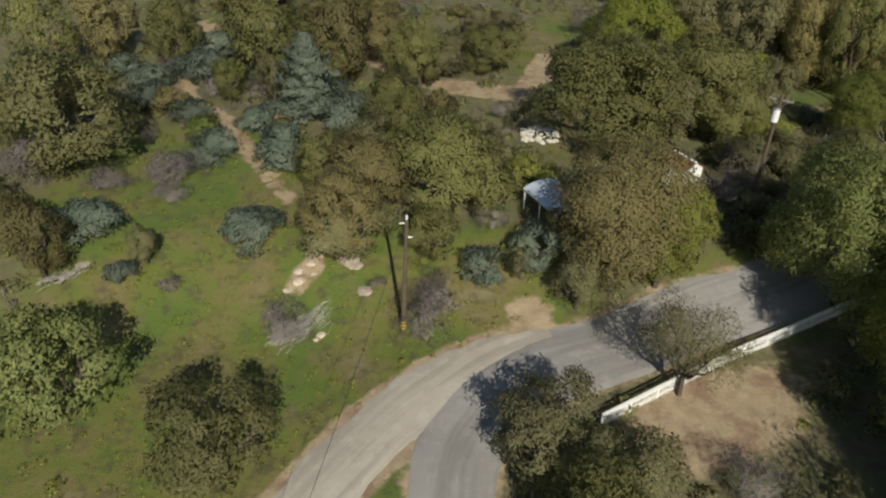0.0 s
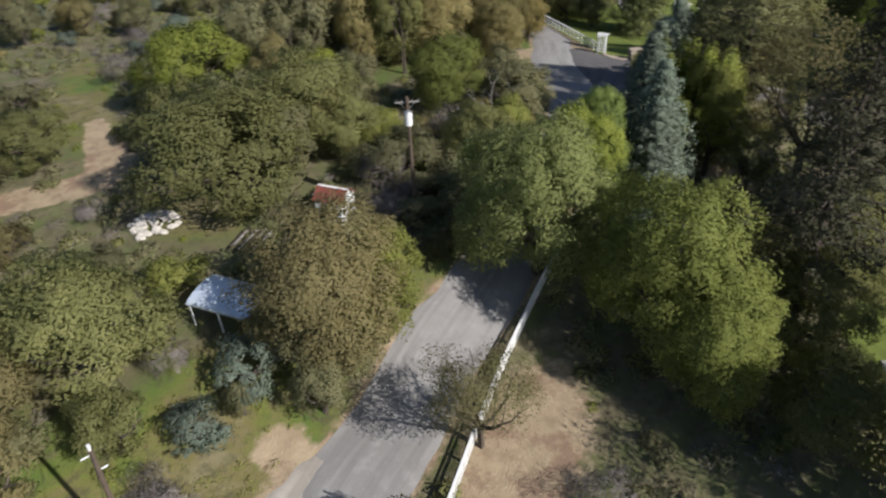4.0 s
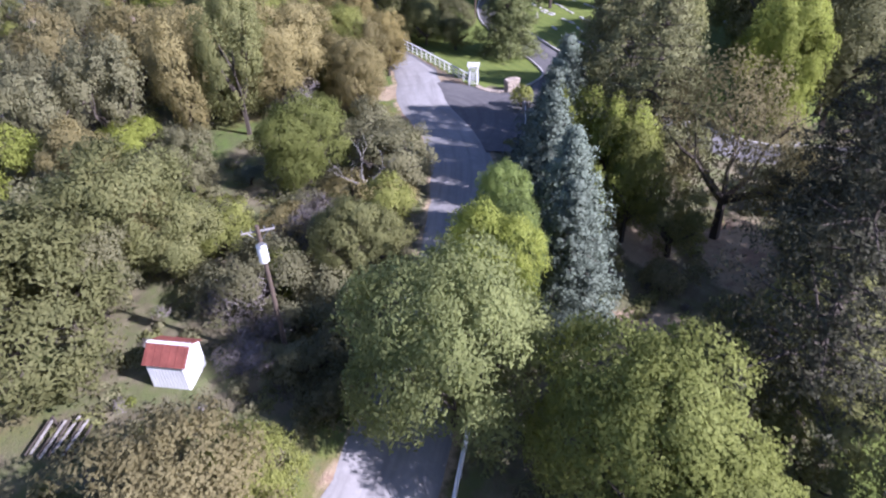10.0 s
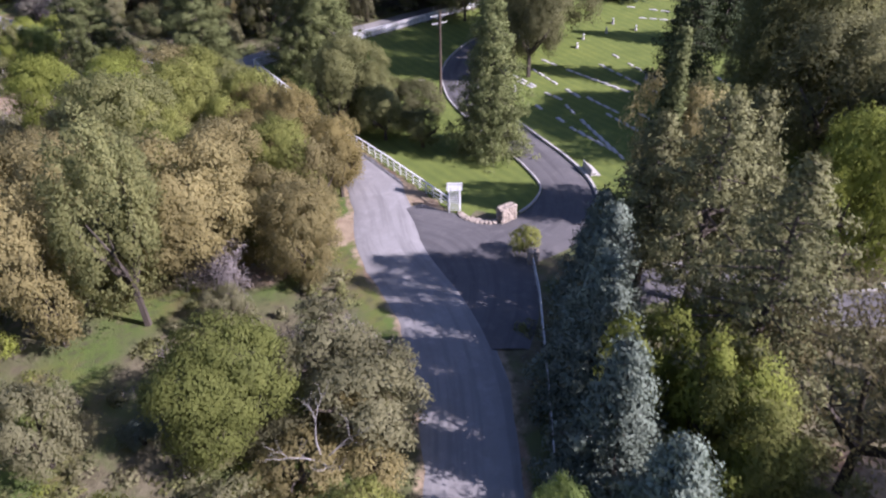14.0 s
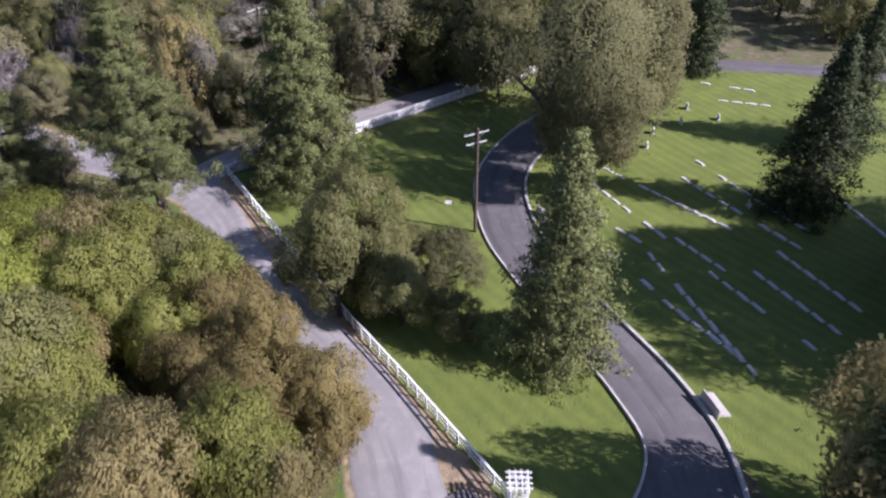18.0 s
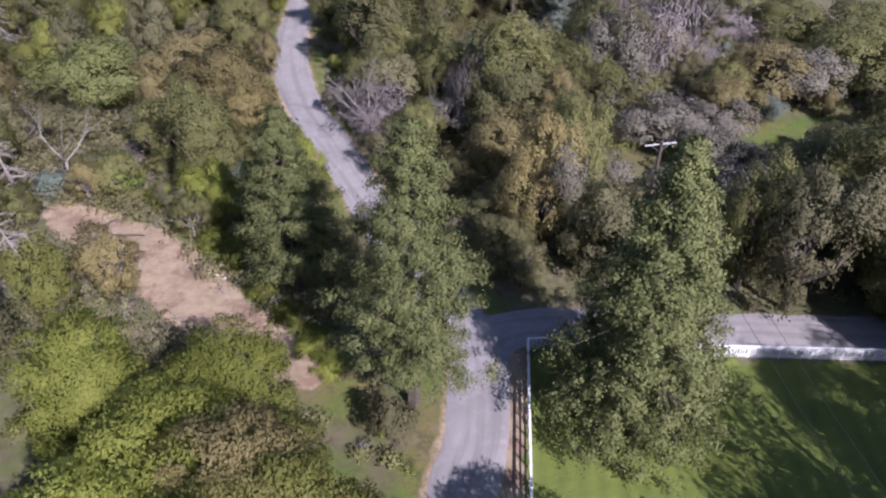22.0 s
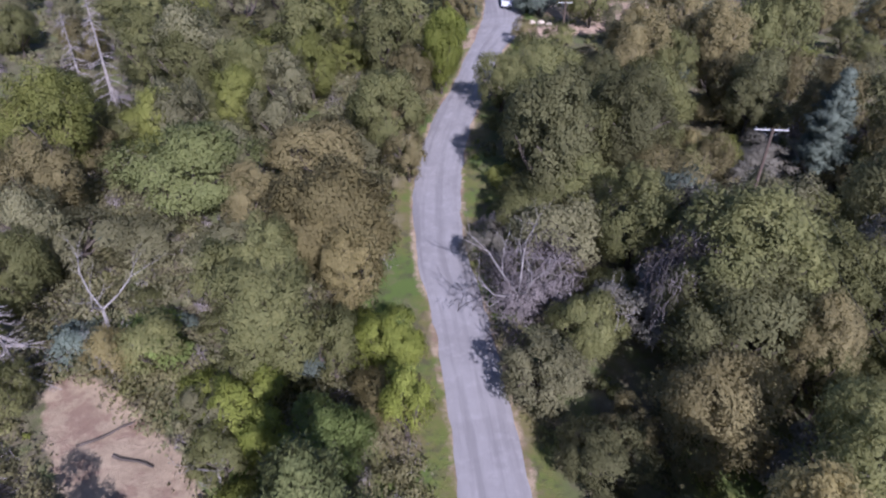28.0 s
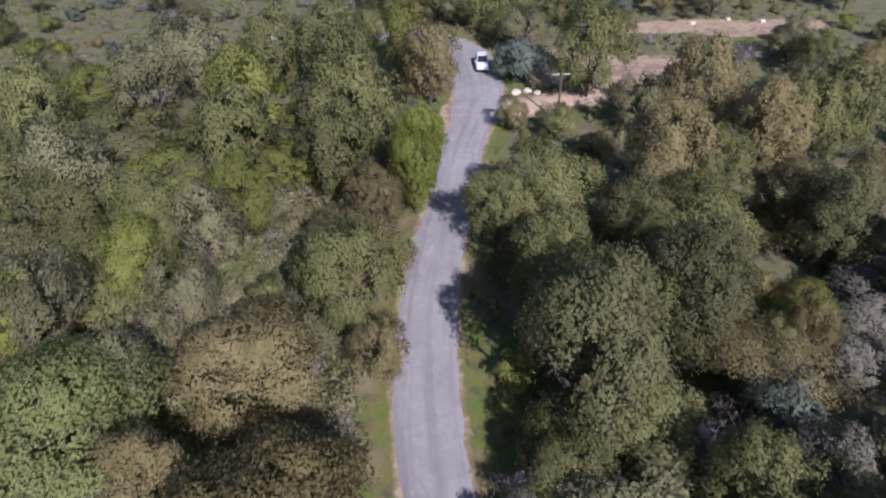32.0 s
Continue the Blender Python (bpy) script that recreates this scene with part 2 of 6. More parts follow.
DIRT_ROAD = asphalt("dirt_track", (0.33, 0.23, 0.15), (0.46, 0.34, 0.23), (0.52, 0.41, 0.30))


def ground_material():
    m, nt, bsdf = nodes("earth", 0.95)
    at = nt.nodes.new("ShaderNodeAttribute")
    at.attribute_name = "zone"
    sep = nt.nodes.new("ShaderNodeSeparateColor")
    nt.links.new(at.outputs["Color"], sep.inputs[0])
    n1, n2, n3, n4 = noise_tex(nt, 0.12, 6, 0.7), noise_tex(nt, 0.9, 6, 0.7), noise_tex(nt, 9.0, 4), noise_tex(nt, 0.4, 5, 0.7)

    def weight(ch):
        w = maths(nt, "ADD", sep.outputs[ch], maths(nt, "MULTIPLY", maths(nt, "SUBTRACT", n2, 0.5), 0.9))
        return ramp(nt, w, (0.38, (0, 0, 0)), (0.62, (1, 1, 1)))

    litter = ramp(nt, n2, (0.25, (0.060, 0.052, 0.030)), (0.5, (0.125, 0.108, 0.062)), (0.75, (0.205, 0.180, 0.110)))
    litter = mix(nt, ramp(nt, n4, (0.44, (0, 0, 0)), (0.62, (0.85, 0.85, 0.85))), litter, (0.098, 0.118, 0.036))
    grass = ramp(nt, n1, (0.42, (0.088, 0.138, 0.023)), (0.50, (0.128, 0.145, 0.029)), (0.57, (0.165, 0.134, 0.052)), (0.66, (0.215, 0.178, 0.105)))
    grass = mix(nt, maths(nt, "MULTIPLY", n3, 0.5), grass, (0.090, 0.104, 0.034))
    grass = mix(nt, ramp(nt, n2, (0.50, (0, 0, 0)), (0.64, (0.75, 0.75, 0.75))), grass, (0.070, 0.064, 0.034))
    grass = mix(nt, ramp(nt, n4, (0.56, (0, 0, 0)), (0.72, (0.8, 0.8, 0.8))), grass, (0.150, 0.120, 0.070))
    dirt = ramp(nt, n2, (0.3, (0.195, 0.145, 0.090)), (0.7, (0.385, 0.305, 0.196)))
    dirt = mix(nt, maths(nt, "MULTIPLY", n3, 0.4), dirt, (0.400, 0.305, 0.205))
    dirt = mix(nt, ramp(nt, n4, (0.50, (0, 0, 0)), (0.60, (0.7, 0.7, 0.7))), dirt, (0.195, 0.122, 0.085))
    lawn = ramp(nt, n4, (0.3, (0.106, 0.142, 0.025)), (0.7, (0.182, 0.212, 0.040)))
    lawn = mix(nt, maths(nt, "MULTIPLY", n3, 0.35), lawn, (0.075, 0.105, 0.026))
    # mower stripes along the fence
    place = nt.nodes.new("ShaderNodeTexCoord")
    axis = nt.nodes.new("ShaderNodeSeparateXYZ")
    nt.links.new(place.outputs["Object"], axis.inputs[0])
    across = maths(nt, "SUBTRACT", maths(nt, "MULTIPLY", axis.outputs[0], 4.4), maths(nt, "MULTIPLY", axis.outputs[1], 2.1))
    stripe = maths(nt, "MULTIPLY", maths(nt, "ADD", maths(nt, "SINE", across), 1.0), 0.14)
    lawn = mix(nt, stripe, lawn, (0.060, 0.088, 0.020))
    col = mix(nt, weight(0), litter, grass)
    col = mix(nt, weight(1), col, dirt)
    col = mix(nt, ramp(nt, sep.outputs[2], (0.45, (0, 0, 0)), (0.55, (1, 1, 1))), col, lawn)
    nt.links.new(col, bsdf.inputs["Base Color"])
    bump(nt, bsdf, maths(nt, "ADD", n3, n2), 0.7, 0.12)
    return m


EARTH = ground_material()


# ---- ground, roads ----
def ground(x, y):
    """Height of the ground: a shelf that falls gently to a lower one, and dips towards the turn of the lane."""
    s = np.clip((0.9 * x + 0.5 * y - 42) / 103, 0, 1)
    d = np.clip((46.0 - y) / 12, 0, 1)
    deep = 2.0 + 1.2 * np.clip((x - 30) / 25, 0, 1) + 0.6 * np.clip((-2 - x) / 6, 0, 1)
    return 7.7 - 9.2 * s * s * (3 - 2 * s) - deep * d * d * (3 - 2 * d)


def gz(x, y):
    return float(ground(x, y))


def part(name, bm, material, parent=None, label=""):
    me = bpy.data.meshes.new(name)
    bm.to_mesh(me)
    bm.free()
    me.materials.append(material)
    ob = new(name, me)
    if parent:
        ob.parent = parent
    return tagged(ob, label)


def raw(name, verts, faces, material, parent=None, smooth=False):
    me = bpy.data.meshes.new(name)
    me.from_pydata(verts, [], faces)
    me.materials.append(material)
    if smooth:
        me.polygons.foreach_set("use_smooth", [True] * len(me.polygons))
    ob = new(name, me)
    if parent:
        ob.parent = parent
    return ob


def shared(name, mesh, parent, m):
    ob = new(name, mesh)
    ob.parent = parent
    ob.matrix_basis = m
    return ob


def thing(name, m, label, category, group="", kind=""):
    ob = new(name)
    ob.matrix_basis = m
    ob.empty_display_size = 0.2
    return tagged(ob, label, category, group, kind)


def box(bm, sx, sy, sz, m=Matrix(), bev=0.0):
    """A box on its base, with chamfered edges."""
    made = bmesh.ops.create_cube(bm, size=1, matrix=m @ Matrix.Translation((0, 0, sz / 2)) @ Matrix.Diagonal((sx, sy, sz, 1)))
    if bev:
        bmesh.ops.bevel(bm, geom=list({e for v in made["verts"] for e in v.link_edges}), offset=bev, segments=1, affect="EDGES")
    return bm


def rod(bm, a, b, ra, rb, seg=7):
    a, b = Vector(a), Vector(b)
    turn = (b - a).to_track_quat("Z", "Y").to_matrix().to_4x4()
    bmesh.ops.create_cone(bm, cap_ends=True, segments=seg, radius1=ra, radius2=rb, depth=(b - a).length,
                          matrix=Matrix.Translation((a + b) / 2) @ turn)
    return bm


def spline(pts, step=1.0):
    """Catmull-Rom through control points, resampled; each point carries its own extra values."""
    p = np.array([pts[0], *pts, pts[-1]], float)
    out = []
    for i in range(1, len(p) - 2):
        n = max(2, int(np.linalg.norm(p[i + 1, :2] - p[i, :2]) / step))
        for k in range(n):
            t = k / n
            out.append(0.5 * (2 * p[i] + (p[i + 1] - p[i - 1]) * t + (2 * p[i - 1] - 5 * p[i] + 4 * p[i + 1] - p[i + 2]) * t * t
                              + (3 * p[i] - p[i - 1] - 3 * p[i + 1] + p[i + 2]) * t ** 3))
    return np.array(out + [p[-2]])


def ribbon(name, pts, material, lift, label, category, ragged=0.25, rows=8):
    """A paved strip over the ground with worn, uneven edges and a slight camber."""
    c = spline(pts)
    d = np.gradient(c[:, :2], axis=0)
    d /= np.linalg.norm(d, axis=1)[:, None] + 1e-9
    nrm = np.stack([-d[:, 1], d[:, 0]], 1)
    verts, faces, lane, run = [], [], [], 0.0
    for i, (q, n) in enumerate(zip(c, nrm)):
        run += float(np.linalg.norm(q[:2] - c[i - 1][:2])) if i else 0.0
        for k in range(rows + 1):
            lane += (k / rows * q[2] * 1.1, run * 0.055, 0.0)
            s = k / rows * 2 - 1
            wob = ragged * (noise.noise((q[0] * 0.35, q[1] * 0.35, k * 9.1)) + 0.6 * noise.noise((q[0] * 1.3, q[1] * 1.3, k * 3.3))) if k in (0, rows) else 0
            x, y = q[:2] + n * (s * q[2] / 2 + np.sign(s) * wob)
            edge = 1.0 if k in (0, rows) else 0.0
            verts.append((x, y, gz(x, y) + lift + 0.05 * (1 - s * s) - 0.09 * edge))
    for i in range(len(c) - 1):
        for k in range(rows):
            a = i * (rows + 1) + k
            faces.append((a, a + rows + 1, a + rows + 2, a + 1))
    ob = raw(name, verts, faces, material, smooth=True)
    ob.data.attributes.new("lane", "FLOAT_VECTOR", "POINT").data.foreach_set("vector", lane)
    return tagged(ob, label, category, kind="structure")


MAIN_ROAD = [(8, -60, 5), (4, -25, 5), (2, 4, 5), (0.6, 14, 4.8), (0.5, 23.5, 4.8), (2.2, 28.6, 5.4), (6.4, 32.3, 5.8), (11.6, 34.4, 5.6), (17.3, 37.2, 5.5), (24.3, 39.6, 5.1), (31, 42.6, 4.9), (38.2, 46, 4.9),
             (50, 53.6, 5.4), (56.5, 60, 5.6), (61.2, 66.6, 5.4), (69.6, 74.6, 5.2), (74.6, 83.5, 4.6), (77.4, 91, 4.4), (81, 99.6, 4.4),
             (84.2, 104.6, 4.4), (87, 112, 4.6), (87, 120, 4.6), (85.7, 128, 4.6), (85.4, 141, 4.4), (84.9, 150, 4.5), (84.1, 158, 4.6),
             (84.4, 168, 4.8), (85.8, 178, 4.9), (88, 187, 4.8), (90.8, 196, 4.6), (94.6, 209, 5.0), (98.4, 220, 6.6), (100.2, 231, 6.0), (99.6, 238.5, 5.6), (95.5, 243.5, 5.2), (87, 247, 5), (70, 250, 5)]
APRON = [(-12, 13, 4.0), (-9.2, 19.5, 4.2), (-6.4, 24.0, 4.5), (-3.6, 27.8, 4.6), (-0.4, 30.8, 4.4), (3.4, 33.6, 3.6), (7.4, 35.0, 2.4)]
CORNER_ROAD = [(87, 111.5, 4.5), (92, 113.4, 4.6), (105, 108.3, 4.6), (123, 100.8, 4.6), (141, 94, 4.6), (165, 86, 4.6)]
DRIVE = [(60, 58.5, 7), (65.5, 59.4, 7.2), (71.5, 57.4, 6.6), (78, 58.9, 4.8), (82.6, 62.9, 4.7), (87, 68.6, 4.7), (91.5, 74.6, 4.8), (97.2, 80.8, 4.9),
         (105.6, 86, 5.0), (116, 86.9, 5.0), (130, 84, 4.6)]
GATE_APRON = [(54.6, 53.0, 2.6), (58.5, 55.6, 5.5), (62.5, 59.4, 8), (65.4, 63.0, 7.4), (67.0, 66.4, 4.4), (68.2, 69.4, 2)]
DRIVE_SOUTH = [(62, 52, 4), (66.8, 47, 4.4), (70.4, 42.6, 4.4), (74.6, 35.6, 4.4), (82, 25, 4.4), (95, 12, 4.4)]
DRIVE_FAR = [(141, 92, 3.6), (144.8, 76.3, 3.6), (149, 65.4, 3.6), (154, 50, 3.6), (158, 30, 3.6)]
TRACK = [(-26, 96, 2.2), (-9, 83, 2.4), (-2.8, 76, 2.6), (4.7, 72.4, 3.0), (9.6, 72.5, 3.4), (11.4, 79, 2.4), (12.4, 84, 0.8)]
TRAIL = [(-32, 96, 1.4), (-29.6, 82, 1.6), (-27.6, 71, 1.8), (-22, 65, 1.6), (-18, 58.5, 1.1), (-12.8, 50, 0.5)]
DIRT_BANK = [(57.2, 142.2, 2.6), (60, 138.5, 5.0), (64.0, 133, 6.0), (67, 127, 5.6), (69, 122.6, 5.0), (71.6, 118.6, 3.8), (73.4, 115.4, 2.6), (74.6, 113, 1.4)]
SIDE_TRACK = [(102, 216, 5), (110, 217.6, 4), (118, 218.4, 3.4), (128, 215, 3.0), (142, 214, 2.6)]

# weight maps of the ground: x green grass, y bare dirt, z mown lawn
def coords(lo, hi, far_lo, far_hi, step):
    mid = np.arange(lo, hi + step, step)
    out = np.geomspace(step, far_hi - mid[-1], 26)
    back = np.geomspace(step, lo - far_lo, 26)
    return np.concatenate([(lo - back)[::-1], mid, mid[-1] + out])


def near(px, py, pts):
    """Distance to a curve minus half its width."""
    best = np.full(px.shape, 1e9)
    for x, y, w in spline(pts, 1.5):
        best = np.minimum(best, np.hypot(px - x, py - y) - w / 2)
    return best


def blob(px, py, x, y, rx, ry, turn=0.0):
    c, s = math.cos(radians(turn)), math.sin(radians(turn))
    u, v = ((px - x) * c + (py - y) * s) / rx, (-(px - x) * s + (py - y) * c) / ry
    return np.clip(1.5 - np.hypot(u, v), 0, 1)


GRID, FREE = [], []


def build_ground():
    xs, ys = coords(-46, 162, -2600, 2600, 0.9), coords(8, 262, -2400, 2700, 0.9)
    px, py = np.meshgrid(xs, ys)
    pz = ground(px, py)
    nx, ny = len(xs), len(ys)
    grass, dirt, lawn = np.zeros(px.shape), np.zeros(px.shape), np.zeros(px.shape)
    core = (px > -60) & (px < 175) & (py > -36) & (py < 280)
    cx, cy = px[core], py[core]
    road = near(cx, cy, MAIN_ROAD)
    g = np.clip(0.95 - road / 5.0, 0, 0.8) * (cy > 60)
    g = np.maximum(g, np.clip(1.15 - road / 3.6, 0, 1.0) * (cy > 138))
    d = np.clip(0.80 - road / 1.3, 0, 0.62)
    for x, y, rx, ry, turn in [(38, 57, 9, 6, 25), (38, 75, 9, 3.5, 15), (-14, 34, 17, 18, 0), (-22, 52, 12, 13, 0), (3, 40, 9, 6, 20), (13, 61, 6, 7, 0), (12, 86, 5, 14, -10), (21, 42, 6, 2.5, 25),
                               (34, 70.6, 6.5, 3.6, 35), (72.6, 123.5, 2.0, 5.5, 25), (68.6, 133, 1.6, 4.5, 25), (55, 72.5, 7, 4, 30), (46, 77, 6, 4, 15), (78, 153, 4, 9, 0), (74.5, 117, 3, 10, 30), (70.5, 134, 2.6, 6, 20), (72, 104, 6, 4, 0), (80, 133, 3, 12, 0), (91, 170, 3, 10, 0),
                               (122, 138, 14, 8, 0), (103, 132, 8, 8, 0), (113, 148, 5, 6, 0), (70, 172, 9, 7, 0), (150, 236, 14, 9, 0), (66, 190, 8, 8, 0)]:
        g = np.maximum(g, blob(cx, cy, x, y, rx, ry, turn) * (1.0 if y < 60 and x < 20 else 0.62))
    for x, y, rx, ry, turn in [(14.5, 93, 3.4, 15, -18), (141, 133, 13, 3.4, -3), (74.8, 115, 3, 9, 25), (70.8, 133, 2.2, 5, 20), (80.2, 150, 2.4, 9, 3), (81, 166, 2, 9, 0), (88.5, 160, 1.8, 8, 0)]:
        g = np.maximum(g, blob(cx, cy, x, y, rx, ry, turn) * 0.95)
    for x, y, rx, ry, turn in [(16.4, 28.6, 6.5, 3.4, 28), (-10.0, 41.0, 1.0, 2.0, -30), (6.0, 37.6, 1.8, 1.3, 0),
                               (-16.4, 67.5, 2, 2.4, 0), (-29.5, 88, 3, 3, 0), (-22.3, 79.3, 2, 2, 0), (61.6, 72.2, 2.6, 2.2, 35), (55, 31, 6, 3, 20), (54, 73.5, 3.0, 2.0, 30), (120, 226, 13, 6, 0), (112, 229, 6, 7, 0), (150, 240, 12, 4, 0), (135, 243, 16, 3, 0),
                               (51, 37, 3, 2, 0), (41, 33, 2.6, 3.6, 30), (16, 66.5, 7, 1.6, 0), (94, 216, 1.6, 7, -25)]:
        d = np.maximum(d, blob(cx, cy, x, y, rx, ry, turn) * 0.95)
    d = np.maximum(d, np.clip(1.1 - near(cx, cy, APRON) / 0.8, 0, 0.95))
    fence_line = [(69.0, 67.4, 0.8), (73.6, 76.8, 0.8), (76.6, 83.6, 0.9), (82.9, 96.4, 1.0), (90.0, 110.8, 0.9)]
    d = np.maximum(d, np.clip(1.1 - near(cx, cy, fence_line) / 0.9, 0, 0.95))
    for line, soft in ((TRACK, 1.2), (TRAIL, 1.0), (SIDE_TRACK, 1.4), (DIRT_BANK, 1.0)):
        d = np.maximum(d, np.clip(1.0 - near(cx, cy, line) / soft, 0, 1))
    # the mown cemetery lawn lies inside its fences
    inside = ((cx - 69.4) * 44.7 - (cy - 66.2) * 21.7 > 0) & ((cx - 91.1) * 14.7 + (cy - 110.4) * 36 < 0) & (cy > 64.0)
    inside |= (cx > 70.5) & (cy <= 66) & (cy > 59.8) & (cx < 90)
    inside |= ((cx - 80.0) * 0.75 - (cy - 57.6) * 0.66 > 0) & (cx > 77) & (cx * 0.5 + cy > 76) & ((cx - 91.1) * 14.7 + (cy - 110.4) * 36 < 0)
    inside &= cx < 139.5 + (92 - cy) * 0.27
    inside |= np.abs((cx - 63) / 35) ** 4 + np.abs((cy + 4) / 27) ** 4 < 1
    l = np.where(inside, 1.0, 0.0)
    grass[core], dirt[core], lawn[core] = g, d, l
    far = ~core
    grass[far] = 0.35
    pz = pz + np.where(lawn > 0.5, 0, 0.10) * np.vectorize(lambda a, b: noise.noise((a * 0.25, b * 0.25, 0)) if -60 < a < 175 and -5 < b < 280 else 0)(px, py)
    idx = np.arange(nx * ny).reshape(ny, nx)
    faces = np.stack([idx[:-1, :-1], idx[:-1, 1:], idx[1:, 1:], idx[1:, :-1]], -1).reshape(-1, 4)
    me = bpy.data.meshes.new("ground")
    me.from_pydata(np.stack([px, py, pz], -1).reshape(-1, 3).tolist(), [], faces.tolist())
    me.polygons.foreach_set("use_smooth", [True] * len(me.polygons))
    at = me.attributes.new("zone", "FLOAT_COLOR", "POINT")
    at.data.foreach_set("color", np.stack([grass, dirt, lawn, np.ones(px.shape)], -1).reshape(-1))
    me.materials.append(EARTH)
    free = np.ones(px.shape)
    side = np.minimum(near(cx, cy, CORNER_ROAD), np.minimum(near(cx, cy, DRIVE), near(cx, cy, DRIVE_SOUTH)))
    free[core] = np.maximum.reduce([d, l, g * 0.7, np.where(np.minimum(road, side) < 1.3, 1.0, 0.0), blob(cx, cy, 20, 52.5, 2.2, 2.2), blob(cx, cy, 8.8, 47.2, 2.6, 2.6), blob(cx, cy, 68.5, 65.5, 4.0, 4.0), blob(cx, cy, 92.5, 129, 3.4, 10),
                                 np.where(near(cx, cy, fence_line) < 2.5, 1.0, 0.0)])
    FREE[:] = [free]
    GRID[:] = [xs, ys]
    tagged(new("ground", me), "uneven ground of leaf litter, spring grass, bare dirt and mown lawn", "ground", kind="structure")


build_ground()
FREE = FREE[0]
ribbon("road", MAIN_ROAD, ASPHALT, 0.10, "pale worn asphalt country lane with ragged edges", "road")
ribbon("gravel_apron", APRON, GRAVEL, 0.06, "tan gravel turnout beside the asphalt lane", "road", 0.6)
ribbon("side_road", CORNER_ROAD, ASPHALT, 0.07, "grey shaded side road along the white fence", "road")
ribbon("cemetery_drive", DRIVE, NEW_ASPHALT, 0.085, "dark asphalt cemetery drive with pale kerbs", "road", 0.05)
ribbon("gate_apron", GATE_APRON, NEW_ASPHALT, 0.09, "dark asphalt apron between the lane and the gate", "road", 0.05)
ribbon("cemetery_drive", DRIVE_SOUTH, NEW_ASPHALT, 0.08, "shaded dark asphalt drive under tall pines", "road", 0.1)
ribbon("cemetery_drive", DRIVE_FAR, NEW_ASPHALT, 0.08, "dark asphalt drive across the far cemetery lawn", "road", 0.1)
ribbon("dirt_track", SIDE_TRACK, DIRT_ROAD, 0.05, "pale dirt side track off the lane", "road", 0.6)

# ---- plants ----
rng = np.random.default_rng(7)


def leaves(centres, normals, length, width, sag=0.0, loose=0.8, soft=0.16):
    """Small three-cornered leaf sprays, one at each centre, turned at random round its normal. Returns corners and the lump's smooth normals."""
    n = len(centres)
    out = normals / (np.linalg.norm(normals, axis=1)[:, None] + 1e-9)
    nrm = out + rng.normal(0, loose, (n, 3))
    nrm /= np.linalg.norm(nrm, axis=1)[:, None] + 1e-9
    nrm *= np.where(np.sum(nrm * out, 1) < 0, -1, 1)[:, None]
    t = np.cross(nrm, rng.normal(0, 1, (n, 3)))
    t += (np.array([0, 0, 1.0]) - nrm * nrm[:, 2:]) * rng.uniform(0.3, 1.5, (n, 1))
    t /= np.linalg.norm(t, axis=1)[:, None] + 1e-9
    b = np.cross(nrm, t)
    l = (length * rng.uniform(0.6, 1.4, n))[:, None]
    w = (width * rng.uniform(0.6, 1.4, n))[:, None]
    v = np.stack([centres + t * l - nrm * l * sag, centres - t * l * 0.6 + b * w, centres - t * l * 0.6 - b * w], 1)
    sm = out * (1 - soft) + nrm * soft
    sm /= np.linalg.norm(sm, axis=1)[:, None] + 1e-9
    return v.reshape(-1, 3), np.repeat(sm, 3, 0)


def mesh_of(name, sprays, material, corners=3):
    verts, soft = sprays
    n = len(verts) // corners
    me = bpy.data.meshes.new(name)
    me.vertices.add(len(verts))
    me.vertices.foreach_set("co", np.asarray(verts, np.float32).reshape(-1))
    me.loops.add(len(verts))
    me.loops.foreach_set("vertex_index", np.arange(len(verts), dtype=np.int32))
    me.polygons.add(n)
    me.polygons.foreach_set("loop_start", np.arange(n, dtype=np.int32) * corners)
    me.polygons.foreach_set("loop_total", np.full(n, corners, np.int32))
    me.polygons.foreach_set("use_smooth", np.ones(n, bool))
    me.update(calc_edges=True)
    me.normals_split_custom_set_from_vertices(soft.tolist())
    me.materials.append(material)
    return me


def wood_mesh(name, segments, material):
    """Tapered limbs: each segment is (from, to, radius from, radius to)."""
    bm = bmesh.new()
    for a, b, ra, rb in segments:
        rod(bm, a, b, ra, rb, 5)
    me = bpy.data.meshes.new(name)
    bm.to_mesh(me)
    bm.free()
    me.materials.append(material)
    return me


def limbs(height, spread, trunk_r, forks, fork_at=0.3, levels=2, seed=0):
    """Branch segments of a broad tree of that height and crown radius."""
    r = random.Random(seed)
    out = []
    lean = Vector((r.uniform(-0.06, 0.06), r.uniform(-0.06, 0.06), 1))
    top = lean * height * fork_at
    out.append((Vector((0, 0, -0.3)), top, trunk_r, trunk_r * 0.75))

    def grow(a, direction, length, radius, level):
        b = a + direction * length * 0.5
        d2 = (direction + Vector((r.uniform(-0.3, 0.3), r.uniform(-0.3, 0.3), r.uniform(0.0, 0.25)))).normalized()
        c = b + d2 * length * 0.5
        out.append((a, b, radius, radius * 0.72))
        out.append((b, c, radius * 0.72, radius * 0.4))
        if level > 0:
            for k in range(3):
                turn = Vector((r.uniform(-1, 1), r.uniform(-1, 1), r.uniform(-0.1, 0.9)))
                grow(b if k == 0 else c, (d2 + turn * 0.75).normalized(), length * 0.55, radius * 0.42, level - 1)

    for k in range(forks):
        a = 2 * math.pi * (k + r.uniform(-0.3, 0.3)) / forks
        d = Vector((math.cos(a) * spread / height * 1.5, math.sin(a) * spread / height * 1.5, r.uniform(0.55, 1.1))).normalized()
        grow(top, d, height * 0.42, trunk_r * 0.5, levels)
    return out


